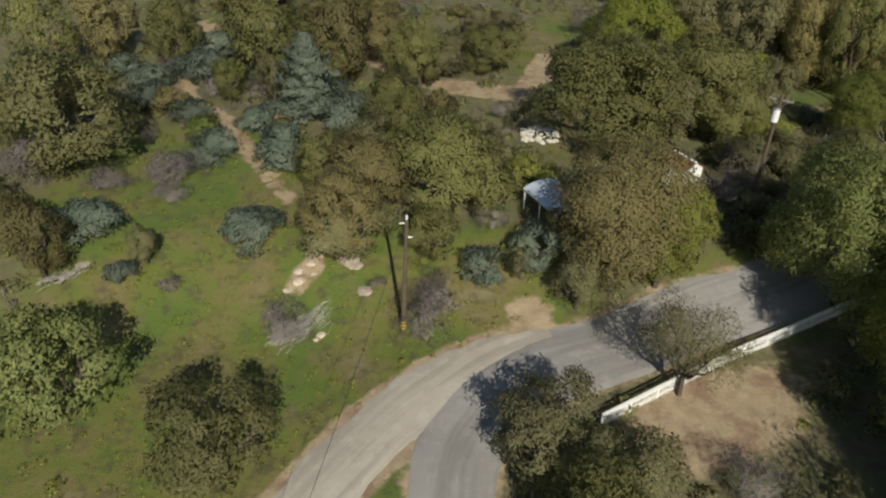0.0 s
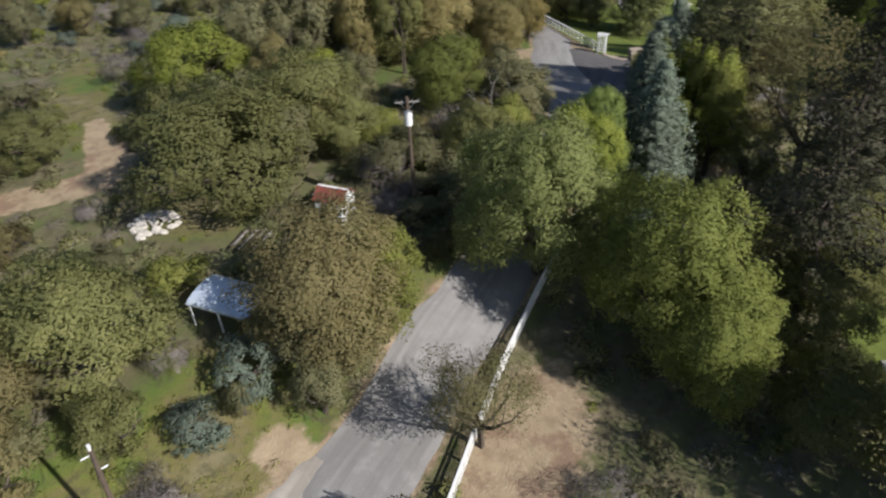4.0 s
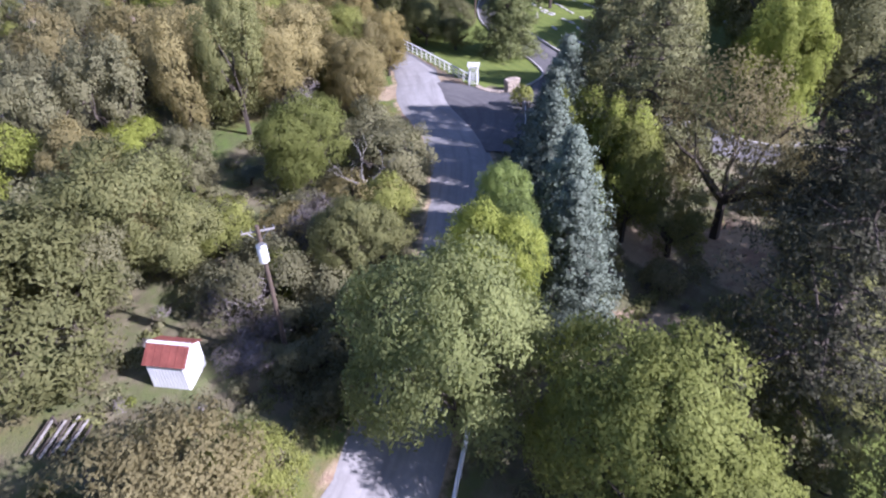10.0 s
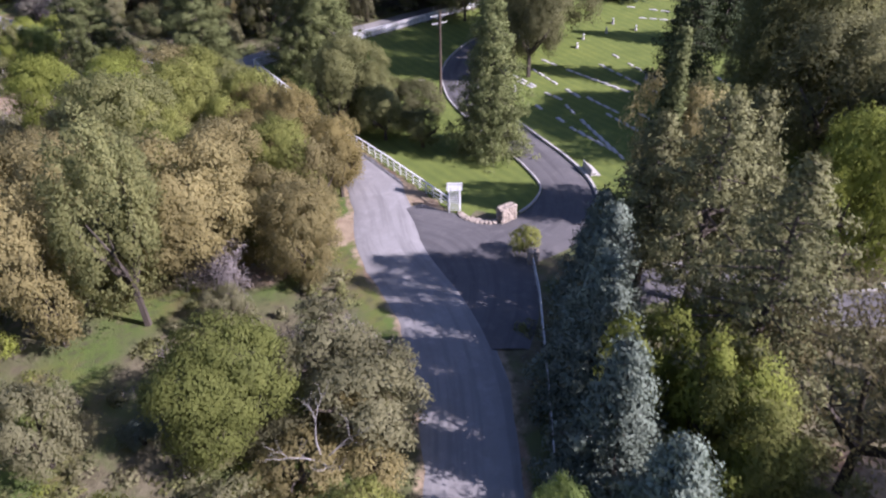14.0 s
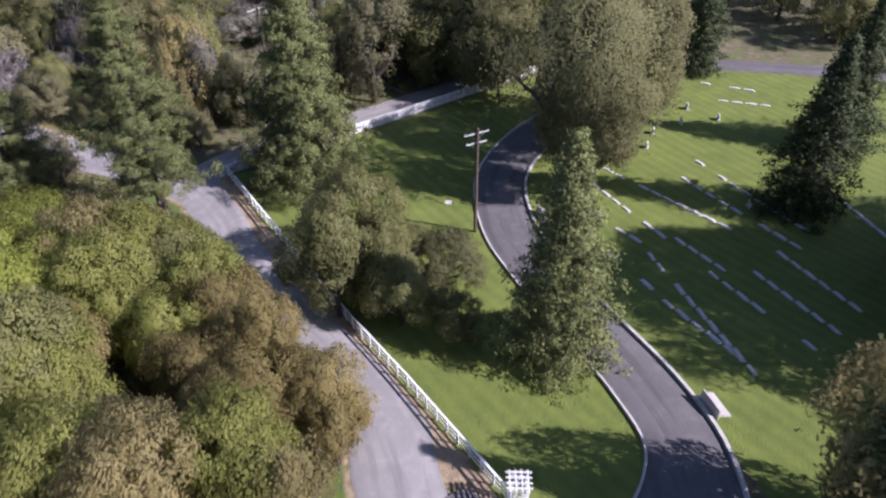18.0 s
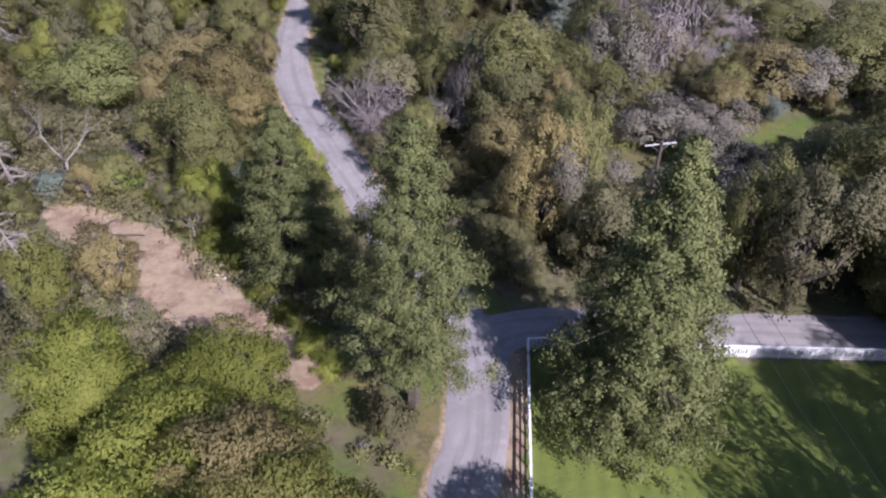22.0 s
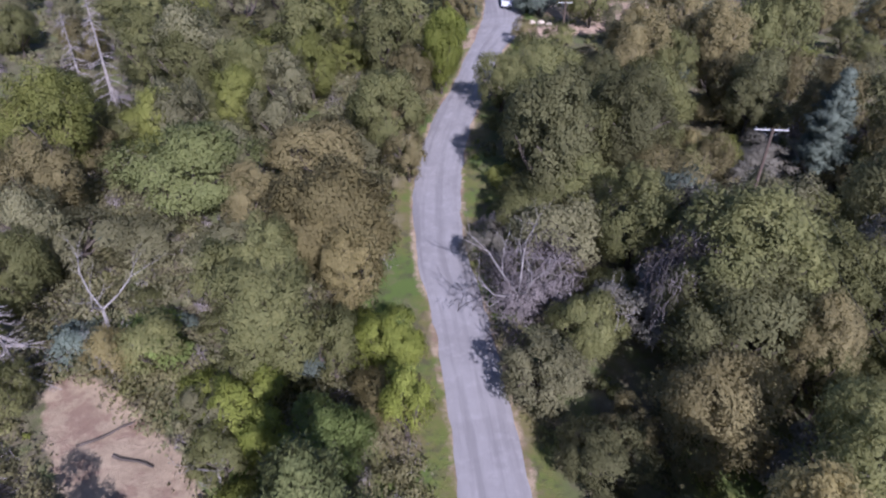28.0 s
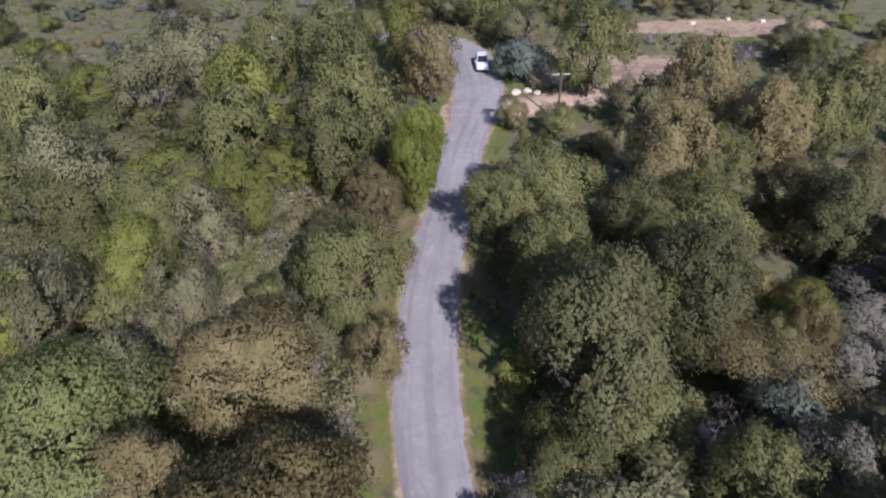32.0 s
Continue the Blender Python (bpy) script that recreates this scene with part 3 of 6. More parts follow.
def crown_points(clusters, count, low=0.22, seed=0, lump=0.34, lobes=9):
    """Points and normals of a crown in a unit box, radius 1 and from low to 1 in height: a few great lobes, each of many leafy clusters."""
    g = np.random.default_rng(seed)
    mid, half = (1 + low) / 2, (1 - low) / 2
    lu = np.linspace(-0.75, 0.95, lobes) + g.normal(0, 0.08, lobes)
    la = np.arange(lobes) * 2.39996 + g.uniform(-0.5, 0.5, lobes)
    lr = np.sqrt(np.clip(1 - lu * lu, 0.03, 1)) * g.uniform(0.42, 0.68, lobes)
    lobe = np.stack([np.cos(la) * lr, np.sin(la) * lr, lu * 0.56], 1)
    girth = g.uniform(0.34, 0.56, lobes)
    own = g.choice(lobes, clusters, p=girth ** 2 / np.sum(girth ** 2))
    way = g.normal(0, 1, (clusters, 3))
    way /= np.linalg.norm(way, axis=1)[:, None]
    way += lobe[own] / (np.linalg.norm(lobe[own], axis=1)[:, None] + 0.1) * 0.55 + np.array([0, 0, 0.18])
    way /= np.linalg.norm(way, axis=1)[:, None]
    cen = lobe[own] + way * (girth[own] * g.uniform(0.84, 1.05, clusters))[:, None]
    cen[:, 2] = mid + half * np.clip(cen[:, 2] * 0.94 - 0.02, -1, 1)
    size = lump * g.uniform(0.45, 1.3, clusters)
    pick = g.choice(clusters, count, p=size ** 2 / np.sum(size ** 2))
    d = g.normal(0, 1, (count, 3))
    d[:, 2] = np.where(g.random(count) < 0.75, np.abs(d[:, 2]), d[:, 2])
    d /= np.linalg.norm(d, axis=1)[:, None]
    rad = size[pick] * g.uniform(0.55, 1.12, count)
    p = cen[pick] + d * rad[:, None] * np.array([1, 1, 0.62])
    out = p - np.array([0, 0, mid - 0.25])
    nrm = d * 0.4 + way[pick] * 0.45 + out / (np.linalg.norm(out, axis=1)[:, None] + 1e-6) * 0.45
    return p, nrm


SHAPES = {}


def broad_shape(key, seed, clusters, count, leaf, low, lump, H=8.0, R=4.5, slim=0.6, loose=0.8):
    """Unit trees, height 1 and radius 1, from one of H by R metres."""
    p, nrm = crown_points(clusters, count, low, seed, lump)
    v, sm = leaves(p * np.array([R, R, H]), nrm, leaf, leaf * slim, 0.3, loose)
    wood = [(Vector((a.x / R, a.y / R, a.z / H)), Vector((b.x / R, b.y / R, b.z / H)), ra / R, rb / R)
            for a, b, ra, rb in limbs(H * (0.92 if key[0] == "sparse" else 0.78), R, 0.30, 5, 0.28, 2 if key[0] == "sparse" else 1, seed)]
    sm = sm * np.array([R, R, H])
    SHAPES[key] = ((v / np.array([R, R, H]), sm / np.linalg.norm(sm, axis=1)[:, None]), wood)


for s in range(5):
    broad_shape(("tree", s), 11 + s, 270, 21000, 0.142, 0.06, 0.165, slim=0.42)
for s in range(3):
    broad_shape(("fine", s), 21 + s, 320, 38000, 0.112, 0.05, 0.155, slim=0.42)
for s in range(3):
    broad_shape(("far", s), 91 + s, 160, 8500, 0.19, 0.06, 0.19, slim=0.5)
for s in range(4):
    broad_shape(("tall", s), 31 + s, 240, 19000, 0.140, 0.06, 0.17, 11.0, 3.6, slim=0.42)
for s in range(4):
    broad_shape(("airy", s), 41 + s, 90, 9000, 0.135, 0.05, 0.235, 7.0, 2.8, slim=0.42)
for s in range(2):
    broad_shape(("sparse", s), 51 + s, 70, 11000, 0.095, 0.26, 0.26, slim=0.5)
for s in range(4):
    broad_shape(("shrub", s), 61 + s, 44, 3600, 0.12, 0.02, 0.31, 2.4, 2.0, slim=0.45)
for s in range(3):
    broad_shape(("twig", s), 81 + s, 26, 1900, 0.36, 0.02, 0.42, 3.0, 2.4, 0.05, 1.5)


def willow_shape(key, seed, H=11.5, R=4.9):
    """Hanging curtains of narrow leaves under an uneven dome."""
    g = np.random.default_rng(seed)
    p, nrm = crown_points(120, 3300, 0.14, seed, 0.20)
    pts, way = [], []
    for q, n in zip(p * np.array([R, R, H]), nrm):
        ln = g.uniform(0.5, 1.9) * (0.6 + 0.6 * np.hypot(q[0], q[1]) / R)
        k = 7
        f = np.linspace(0, 1, k)[:, None]
        pts.append(q + np.array([n[0] * 0.35, n[1] * 0.35, -ln]) * f + g.normal(0, 0.07, (k, 3)))
        way.append(np.tile(n + np.array([n[0], n[1], 0.15]), (k, 1)))
    pts, way = np.concatenate(pts), np.concatenate(way)
    pts[:, 2] = np.maximum(pts[:, 2], 0.3)
    v, sm = leaves(pts, way, 0.14, 0.07, 0.5, 0.8)
    wood = [(Vector((a.x / R, a.y / R, a.z / H)), Vector((b.x / R, b.y / R, b.z / H)), ra / R, rb / R)
            for a, b, ra, rb in limbs(H * 0.8, R, 0.3, 5, 0.25, 1, seed)]
    sm = sm * np.array([R, R, H])
    SHAPES[key] = ((v / np.array([R, R, H]), sm / np.linalg.norm(sm, axis=1)[:, None]), wood)


for s in range(2):
    willow_shape(("willow", s), 71 + s)

MESHES = {}


def meshes(shape):
    if shape not in MESHES:
        MESHES[shape] = mesh_of("crown", SHAPES[shape][0], LEAF["O"])
    if (shape, "wood") not in MESHES and SHAPES[shape][1]:
        bm = bmesh.new()
        for a, b, ra, rb in SHAPES[shape][1]:
            rod(bm, a, b, ra, rb, 4)
        me = bpy.data.meshes.new("trunk")
        bm.to_mesh(me)
        bm.free()
        me.materials.append(BARK)
        MESHES[shape, "wood"] = me
    return MESHES[shape], MESHES.get((shape, "wood"))


WORDS = {
    "O": ("oak_tree", "broad olive-green oak with a lumpy dense crown", "tree"),
    "B": ("oak_tree", "brownish olive oak with a rounded crown", "tree"),
    "Y": ("leafy_tree", "yellow-green leafy tree in spring growth", "tree"),
    "E": ("oak_tree", "dark olive evergreen oak with a dense crown", "tree"),
    "F": ("leafy_tree", "mid-green leafy tree with a full crown", "tree"),
    "L": ("leafy_tree", "fresh bright green tree with new leaves", "tree"),
    "G": ("brush_tree", "thin grey-green scrub tree with open twigs", "tree"),
    "T": ("oak_tree", "tan golden oak covered in spring catkins", "tree"),
    "M": ("leafy_tree", "golden brown leafy tree with upright lumpy shoots", "tree"),
    "W": ("willow_tree", "pale green drooping willow-like tree beside the lane", "tree"),
    "H": ("brush_tree", "leafless grey brush tree of fine tangled twigs", "tree"),
    "R": ("bare_tree", "sparse half-bare tree with dark limbs showing", "tree"),
    "S": ("silver_shrub", "rounded silvery green chaparral shrub", "shrub"),
    "D": ("dry_bush", "leafless grey bush of tangled dry twigs", "bush"),
}
TREES = []
pick = random.Random(5)


def wear(ob, material):
    """A material of the object, on a mesh that others share."""
    ob.material_slots[0].link = "OBJECT"
    ob.material_slots[0].material = material


def put_tree(kind, x, y, h, r, lean=(0, 0), form="", leaf=""):
    name, label, category = WORDS[kind]
    small = h < 3.4
    if kind == "D":
        shape, colour = ("twig", pick.randrange(3)), "D"
    elif kind == "S" or small:
        shape, colour = ("shrub", pick.randrange(4)), kind
    elif kind == "R":
        shape, colour = ("sparse", pick.randrange(2)), "R"
    elif kind in "GH" or r < 2.6:
        shape, colour = ("airy", pick.randrange(4)), kind
    elif h > 2.5 * r:
        shape, colour = ("tall", pick.randrange(4)), kind
    else:
        shape, colour = ("tree", pick.randrange(5)), kind
    if shape[0] in ("tree", "tall") and r > 2.6 and (18 < x < 33 and 22 < y < 46 or 46 < x < 76 and 60 < y < 112):
        form = "fine"
        r, h = r * 1.08, min(h, r * 2.6)
    elif not form and shape[0] in ("tree", "tall") and (x > 128 or y > 198 or x < -8):
        form = "far"
    if form:
        shape = (form, pick.randrange(2))
    tilt = Matrix.Identity(4)
    tilt[0][2], tilt[1][2] = lean[0] / h, lean[1] / h
    m = Matrix.Translation((x, y, gz(x, y) - 0.05)) @ tilt @ Matrix.Rotation(pick.uniform(0, 6.283), 4, "Z") @ Matrix.Diagonal(
        (r * pick.uniform(0.93, 1.07), r * pick.uniform(0.93, 1.07), h, 1))
    crown, wood = meshes(shape)
    leafage = LEAF[leaf or colour]
    if small and kind not in "SD":
        name, label, category = "shrub", "low dense shrub of " + LEAF[kind].name.replace("_", " "), "shrub"
    if kind == "D":
        ob = new(name, crown)
        ob.matrix_basis = m
        tagged(ob, label, category)
        wear(ob, leafage)
    else:
        ob = thing(name, m, label, category)
        wear(shared("crown", crown, ob, Matrix()), leafage)
        shared("trunk", wood, ob, Matrix())
    TREES.append((x, y, r))


def plant(kind, rows):
    for x, y, h, r in rows:
        put_tree(kind, x, y, h, r)


plant("E", [
    (-32.1, 55.6, 10.7, 5.2), (104.1, 169.8, 12.4, 4.2), (94.8, 164.5, 14.3, 5),
    (108.3, 165.1, 3.5, 2.6), (121, 178.6, 10.9, 3.6), (104, 182, 9.6, 3.3),
    (112.9, 190.8, 3.8, 2.9), (125.7, 180.8, 3, 3.7), (163.2, 125.4, 9, 6.5),
    (126.4, 106.7, 10, 6.5), (106.5, 169, 4, 3.7), (102.5, 182.4, 4, 3.5), (110.8, 186.8, 6, 4),
])
plant("O", [
    (-44.9, 78.4, 9.8, 3.5), (-22, 68.8, 5, 1.6), (0.4, 48.6, 7.6, 5.2), (-0.8, 42.3, 4.4, 2.1), (-10.4, 52, 4.9, 2), (15.0, 60.2, 9.6, 6.4),
    (24.5, 63.6, 9.2, 5.0), (-19.3, 74.8, 9.7, 3.6), (-2.6, 72.5, 8.2, 3), (-31, 80.6, 7.9, 2.7), (-4.8, 60.2, 6.9, 2.9),
    (15.5, 70.8, 7.4, 2.5), (38.1, 29.5, 3.6, 1.1), (44.7, 75.1, 15.5, 3.2), (57.5, 92.3, 15.8, 4.5),
    (36.3, 50.6, 3.3, 2), (52.7, 85.4, 9.2, 3.4), (71.1, 93.6, 11.6, 3.4),
])
plant("O", [(104.1, 127.8, 11.9, 3.5), (93.7, 161.4, 6.4, 3.6), (71.2, 142.4, 10.8, 3.4),
    (75.4, 143, 6.9, 2), (68.9, 134.8, 4.4, 1.9), (79.4, 177.7, 10, 4), (105, 145.4, 13.3, 5.2), (108, 137, 6.9, 1.8), (113.3, 138.4, 2.8, 2.1),
    (114.3, 143.1, 9.2, 2.5), (100, 153.9, 10.5, 3.3), (70, 151.1, 8.8, 2.8), (67.1, 149.8, 7.9, 2.4),
])
plant("O", [
    (62.2, 144.5, 4.9, 2.4), (93.6, 186.4, 8.3, 3.2), (97, 160.2, 8.3, 3.1), (112, 144.9, 10.3, 2.9), (107.4, 133.4, 7.8, 2.1),
    (128.5, 195.4, 10.7, 3.5), (62.6, 189.4, 9.5, 3.2), (69.3, 200.8, 11.8, 4.2), (79.6, 198.1, 10.7, 3.8), (49.1, 196.8, 11, 3.7),
    (66.3, 148, 1.9, 1.4), (81.5, 207.9, 12.1, 4.9), (73.1, 181.1, 2.6, 2), (78.8, 223.8, 12.3, 4.3), (112.5, 218.1, 12.4, 4.7), (95.9, 177.8, 9.9, 3.5),
    (133, 196.5, 11.8, 3.9), (114.5, 187.5, 9.7, 3.2), (104.2, 177.2, 9, 3), (47.1, 211.9, 11.9, 4), (55.5, 191.1, 11.3, 3.9), (63.3, 187.5, 9.3, 3.1),
])
plant("O", [
    (72.3, 225.8, 11.9, 4.1), (51, 35.3, 6.8, 2.4), (70.4, 140.4, 7.4, 2.1), (111.4, 111.5, 13.2, 3),
    (81.5, 215.3, 12.2, 4.3), (5.4, 79, 5, 3.8), (-12.8, 75.1, 5, 3.4), (124.8, 108.1, 13, 8.7), (118.1, 145.2, 8, 5.5),
    (156.3, 144.5, 7, 5.6), (164.6, 150.5, 7, 6), (159, 159.5, 6, 5.9), (131.5, 162.5, 7, 5.9), (150, 169.8, 6, 5.8),
    (152.2, 138.6, 8, 6.4), (154.9, 129.5, 8, 6.1), (155, 123.9, 6, 4.4), (55.3, 74.5, 6, 2.6), (42.1, 186.3, 6, 4.9), (60.9, 184.2, 4, 4.3),
])
plant("O", [
    (54.6, 213.7, 5, 6.1), (48.9, 181.1, 5, 4.1), (39.9, 225.8, 5, 6.6), (26.9, 60.8, 6, 3.4), (22.7, 67.1, 6, 3.7), (97.2, 148.8, 4, 2.7),
    (106.2, 157.2, 6, 2.5), (91.7, 158.8, 6, 3.1), (58.9, 191.2, 5, 4.4),
])
plant("S", [
    (-29.9, 68.1, 2.5, 1.9), (-20.3, 57.5, 2.4, 1.8), (-26.3, 75.1, 3.5, 2.6), (-35.8, 77, 2.4, 1.8), (-8.9, 62.9, 2.9, 2.2), (-14.6, 58.5, 2.6, 1.9),
    (-27.1, 45.2, 2.5, 1.9), (-23.1, 40.5, 1.5, 1.1), (-15.2, 45.1, 1.9, 1.4), (2.7, 40.4, 2.3, 1.7), (6.8, 42.0, 2.7, 2.1), (73.2, 144.1, 2.9, 2.2),
    (105.8, 225.1, 5.3, 4), (-23, 81.9, 1.8, 3.3), (-14.8, 65.5, 2, 3.1), (-19.2, 76.4, 1.8, 2.8), (-21, 57.2, 1.8, 2.4), (-30.4, 69.6, 1.6, 2.4),
    (-28.4, 77.1, 1.6, 2.6), (-14.5, 44.1, 2.2, 2.3), (-26.7, 44.8, 2.6, 2.5), (-8.8, 62.8, 3, 3.2), (-14.1, 55.9, 2.4, 2.7), (-15, 73.8, 2.4, 3.1),
])
plant("G", [
    (-21.7, 41.9, 3.4, 1.1), (5.3, 25.4, 5.0, 3.1), (9.3, 22.9, 4.6, 2.8), (5.5, 40.4, 2.3, 0.9), (9.2, 37.8, 4.4, 1.8), (-17.4, 68.9, 4.9, 1.6),
    (20.6, 60.6, 7.0, 2.9), (19.2, 66.9, 8.1, 2.8), (25.5, 55.5, 2.6, 2), (25.3, 80, 7.1, 2.2), (33.9, 52.3, 4, 2.5), (35.1, 80.8, 11.5, 3.6),
    (31.6, 86.9, 9.8, 2.9), (28.8, 80.7, 10.1, 3.3), (24.1, 68.7, 6.3, 2.1), (38.3, 86.4, 8.6, 2.3), (29.6, 61, 3.4, 2), (113.2, 108, 13.6, 3.8),
])
plant("G", [
    (67.7, 138.6, 4.4, 2), (57, 179.2, 9, 2.9), (55.4, 194.3, 12.2, 4.2), (66.4, 201.5, 5.2, 4), (50.5, 156.7, 8.4, 2.6), (57.5, 176.2, 8.9, 2.8),
    (64.2, 170.7, 8.1, 2.4), (67, 178.8, 8, 2.6), (58.2, 215.5, 11.6, 3.9), (63.3, 220.4, 12.4, 4.7), (67.8, 186.8, 8.8, 3), (77.8, 207.6, 9.4, 3.1),
    (-0.7, 75.7, 5.5, 3.6),
])
plant("G", [
    (47, 79.7, 6, 2.9), (53, 157.4, 5, 3.6), (66.6, 156.2, 4.5, 4.1), (58, 158.4, 4, 3.2), (52.8, 205.3, 5, 5.5), (66.3, 201.9, 4, 5),
    (75.5, 176.2, 4, 3.7), (55.4, 194, 4.5, 5.1), (27.1, 52.9, 5, 2.8), (44.4, 56.6, 5, 3.2), (-13.7, 73.7, 2.5, 2.8),
    (73.5, 206.9, 4, 4.4), (-7.6, 43.1, 4, 3.5),
])
plant("D", [
    (-23.2, 53.1, 2.5, 1.9), (-27.7, 60.4, 1.5, 1.1), (-35, 54.2, 3.3, 2.5), (-28.1, 52, 1.8, 1.3), (-19.5, 39.7, 1.2, 0.9), (-10.7, 35.9, 2.4, 1.8),
    (-0.5, 38.2, 2.2, 1.7), (3.7, 45.8, 1.9, 1.4), (46.8, 61.5, 2.8, 3.4), (91.1, 151.2, 5.7, 4.3), (125.5, 149, 13.7, 5.1),
    (125.4, 140.4, 3.8, 2.9), (90.3, 159.1, 3.8, 2.9), (100.2, 144.6, 9.4, 2.7), (102.3, 159.9, 3.9, 3), (88.9, 153.8, 2, 1.5),
    (149.9, 162, 5, 5.4), (144.2, 166.7, 5, 5.5), (132, 170.2, 5, 5.6), (138.1, 154.8, 4, 4), (50, 73.4, 4, 2.6), (90, 148.8, 4.5, 4.2),
])
plant("D", [
    (103.1, 148.1, 8, 3.7), (25.6, 53.3, 3, 2.1), (-35.4, 57.4, 1.6, 2.8), (-29.5, 78.8, 1.4, 2.9), (-22.4, 50, 1, 1.6), (90.7, 149.3, 4, 3.1),
    (33.5, 54.6, 4, 2.5), (-23.1, 53.5, 1.8, 2.9), (-28.1, 51.7, 1.6, 2.1), (-36.2, 56.4, 2, 3.8), (-1.2, 36.3, 2.4, 2.3),
])
plant("B", [
    (-28.9, 40.8, 6.3, 2.3), (-5.6, 48.0, 6.4, 3.9), (-7.5, 43.3, 6.2, 2.8), (-11, 74.9, 9.7, 3.6), (-38, 79.7, 9.2, 3.3), (36.3, 91.5, 11.7, 3.4),
    (110.6, 140.6, 7.2, 1.9), (128.7, 165.9, 5.3, 4), (107.6, 124.6, 3.3, 2.5), (67.3, 161.2, 8.2, 2.6), (81.7, 171.3, 6.3, 2),
    (126, 172.3, 12.5, 4.1), (128.5, 162.3, 11.2, 3.5), (49.4, 161.8, 10.5, 3.4), (107.7, 138.7, 9.4, 2.6), (91.8, 218.8, 10.7, 3.6),
    (110.7, 189.8, 12, 4.7), (121.4, 205.2, 12.5, 4.5), (122.2, 193.2, 12.5, 4.4), (113.1, 168.6, 6.5, 1.8), (125.8, 182.4, 3.9, 2.9),
])
plant("B", [
    (82.5, 190.8, 7.8, 2.7), (119.5, 183.3, 9, 2.8), (108, 151.7, 8.8, 2.3), (-7.5, 82, 6, 4.6), (-22.7, 99.8, 6.5, 6.6),
    (-13.3, 87.5, 6, 4.8), (132.7, 156.2, 6, 5),
    (47.2, 164.9, 6, 3.9), (46.9, 175.9, 6, 4.1), (125, 203.2, 6, 5.2), (120, 182.3, 4, 3.9),
])
plant("Y", [
    (15.1, 39.7, 5.9, 2.5), (29.4, 59.3, 3.9, 2.3), (28.9, 53.1, 3.2, 1.8), (38.3, 51.9, 5, 1.9),
    (49.7, 38.6, 10.4, 2.8), (52.8, 43.3, 4.1, 1.7), (69.6, 96.8, 10.3, 5.2),
    (88.5, 36.1, 11.8, 3.9), (56.2, 84, 9.9, 3.5), (48.6, 79.2, 7, 2.5), (59.2, 90.7, 9.9, 3.6), (67.3, 95.7, 10.3, 3.9), (72.4, 95.5, 11.6, 3.4),
    (71.5, 90.8, 9.2, 3.4), (67, 89.7, 8.3, 3), (71.1, 102, 9.2, 2.9), (51.3, 144.1, 6.6, 1.8), (58.5, 123, 8.6, 2.1),
])
plant("Y", [
    (47.2, 171.5, 12.7, 4.3), (74, 201.8, 4.8, 3.6), (69.9, 210.9, 12.2, 4.4), (48.6, 227, 5, 3.8), (89.7, 229.1, 9.9, 3.2), (62.5, 183.4, 8.5, 2.8),
    (70.4, 191.4, 9, 3.1), (51.9, 39.9, 10.4, 1.8), (55.6, 177, 8.8, 2.8), (16.3, 40.8, 6, 1.7),
    (65.3, 205.3, 5, 5.3), (70.4, 212.2, 4, 4.9), (62.3, 201.2, 5, 4.3),
])
plant("R", [
    (14.4, 30.2, 6.6, 3.4),
])
plant("L", [
    (21.4, 79.0, 9.2, 5.6), (64.9, 102.2, 15.8, 4), (61.9, 98.8, 12.9, 3.8), (61.4, 110, 11.4, 3.8), (66, 104.7, 14.9, 3.6), (62.8, 100.9, 15.8, 2.9),
    (86.8, 193.6, 10.6, 2.7), (79.3, 144, 5.3, 2.6), (71.8, 134.8, 6.2, 1.6), (80.3, 137.3, 6.8, 1.8), (87.5, 196.4, 10.6, 2.9),
    (49.3, 41.5, 4, 1.3), (77.2, 145.4, 3, 2.7), (35.2, 79.4, 4, 2.9),
])
plant("T", [
    (27, 72.1, 8, 2.8), (25.9, 62.9, 6.4, 2.2),
    (56.3, 70.8, 11.1, 2.7), (40.5, 77.9, 12.4, 3.2), (51.1, 76.8, 11.4, 4.5), (49.8, 92.3, 13, 3.5), (53.7, 76.2, 2.8, 3.1), (53.4, 82.1, 2.4, 2.7),
    (54.4, 69.6, 12.1, 3), (55.5, 95.7, 9.2, 3.4), (57.5, 79.5, 11.3, 3.8), (46.7, 78.9, 13.6, 2.7), (56.6, 74.2, 7.7, 2.9),
    (61.6, 74.5, 8.6, 2), (45.4, 81.3, 8, 1.9), (68.8, 99.6, 14.6, 4), (61.8, 93.8, 10.8, 3.1),
])
plant("T", [
    (76.4, 151, 8.1, 2.6),
])
plant("M", [(68.2, 77.6, 11.8, 2.8), (66.0, 80.6, 13.4, 3.1), (63.2, 80.4, 12.2, 3.0), (68.6, 83.0, 9.6, 2.6), (65.2, 85.4, 11.0, 3.0), (66.8, 76.2, 6.4, 1.9), (70.2, 88.6, 12.0, 3.2),
])
plant("L", [(71.8, 128.6, 1.8, 1.5), (73.4, 124.2, 1.6, 1.5), (70.2, 132.2, 1.8, 1.6), (74.6, 119.8, 1.5, 1.4), (68.2, 138.2, 2.4, 1.8), (66.4, 140.8, 2.4, 1.8), (75.6, 116.0, 1.3, 1.4), (76.2, 113.4, 1.2, 1.3), (72.8, 131.0, 2.0, 1.7)])
plant("F", [
    (62.1, 145.7, 3.2, 2.7), (-22.7, 72.9, 3, 1.8), (-22.4, 60.5, 2.4, 1.6),
])

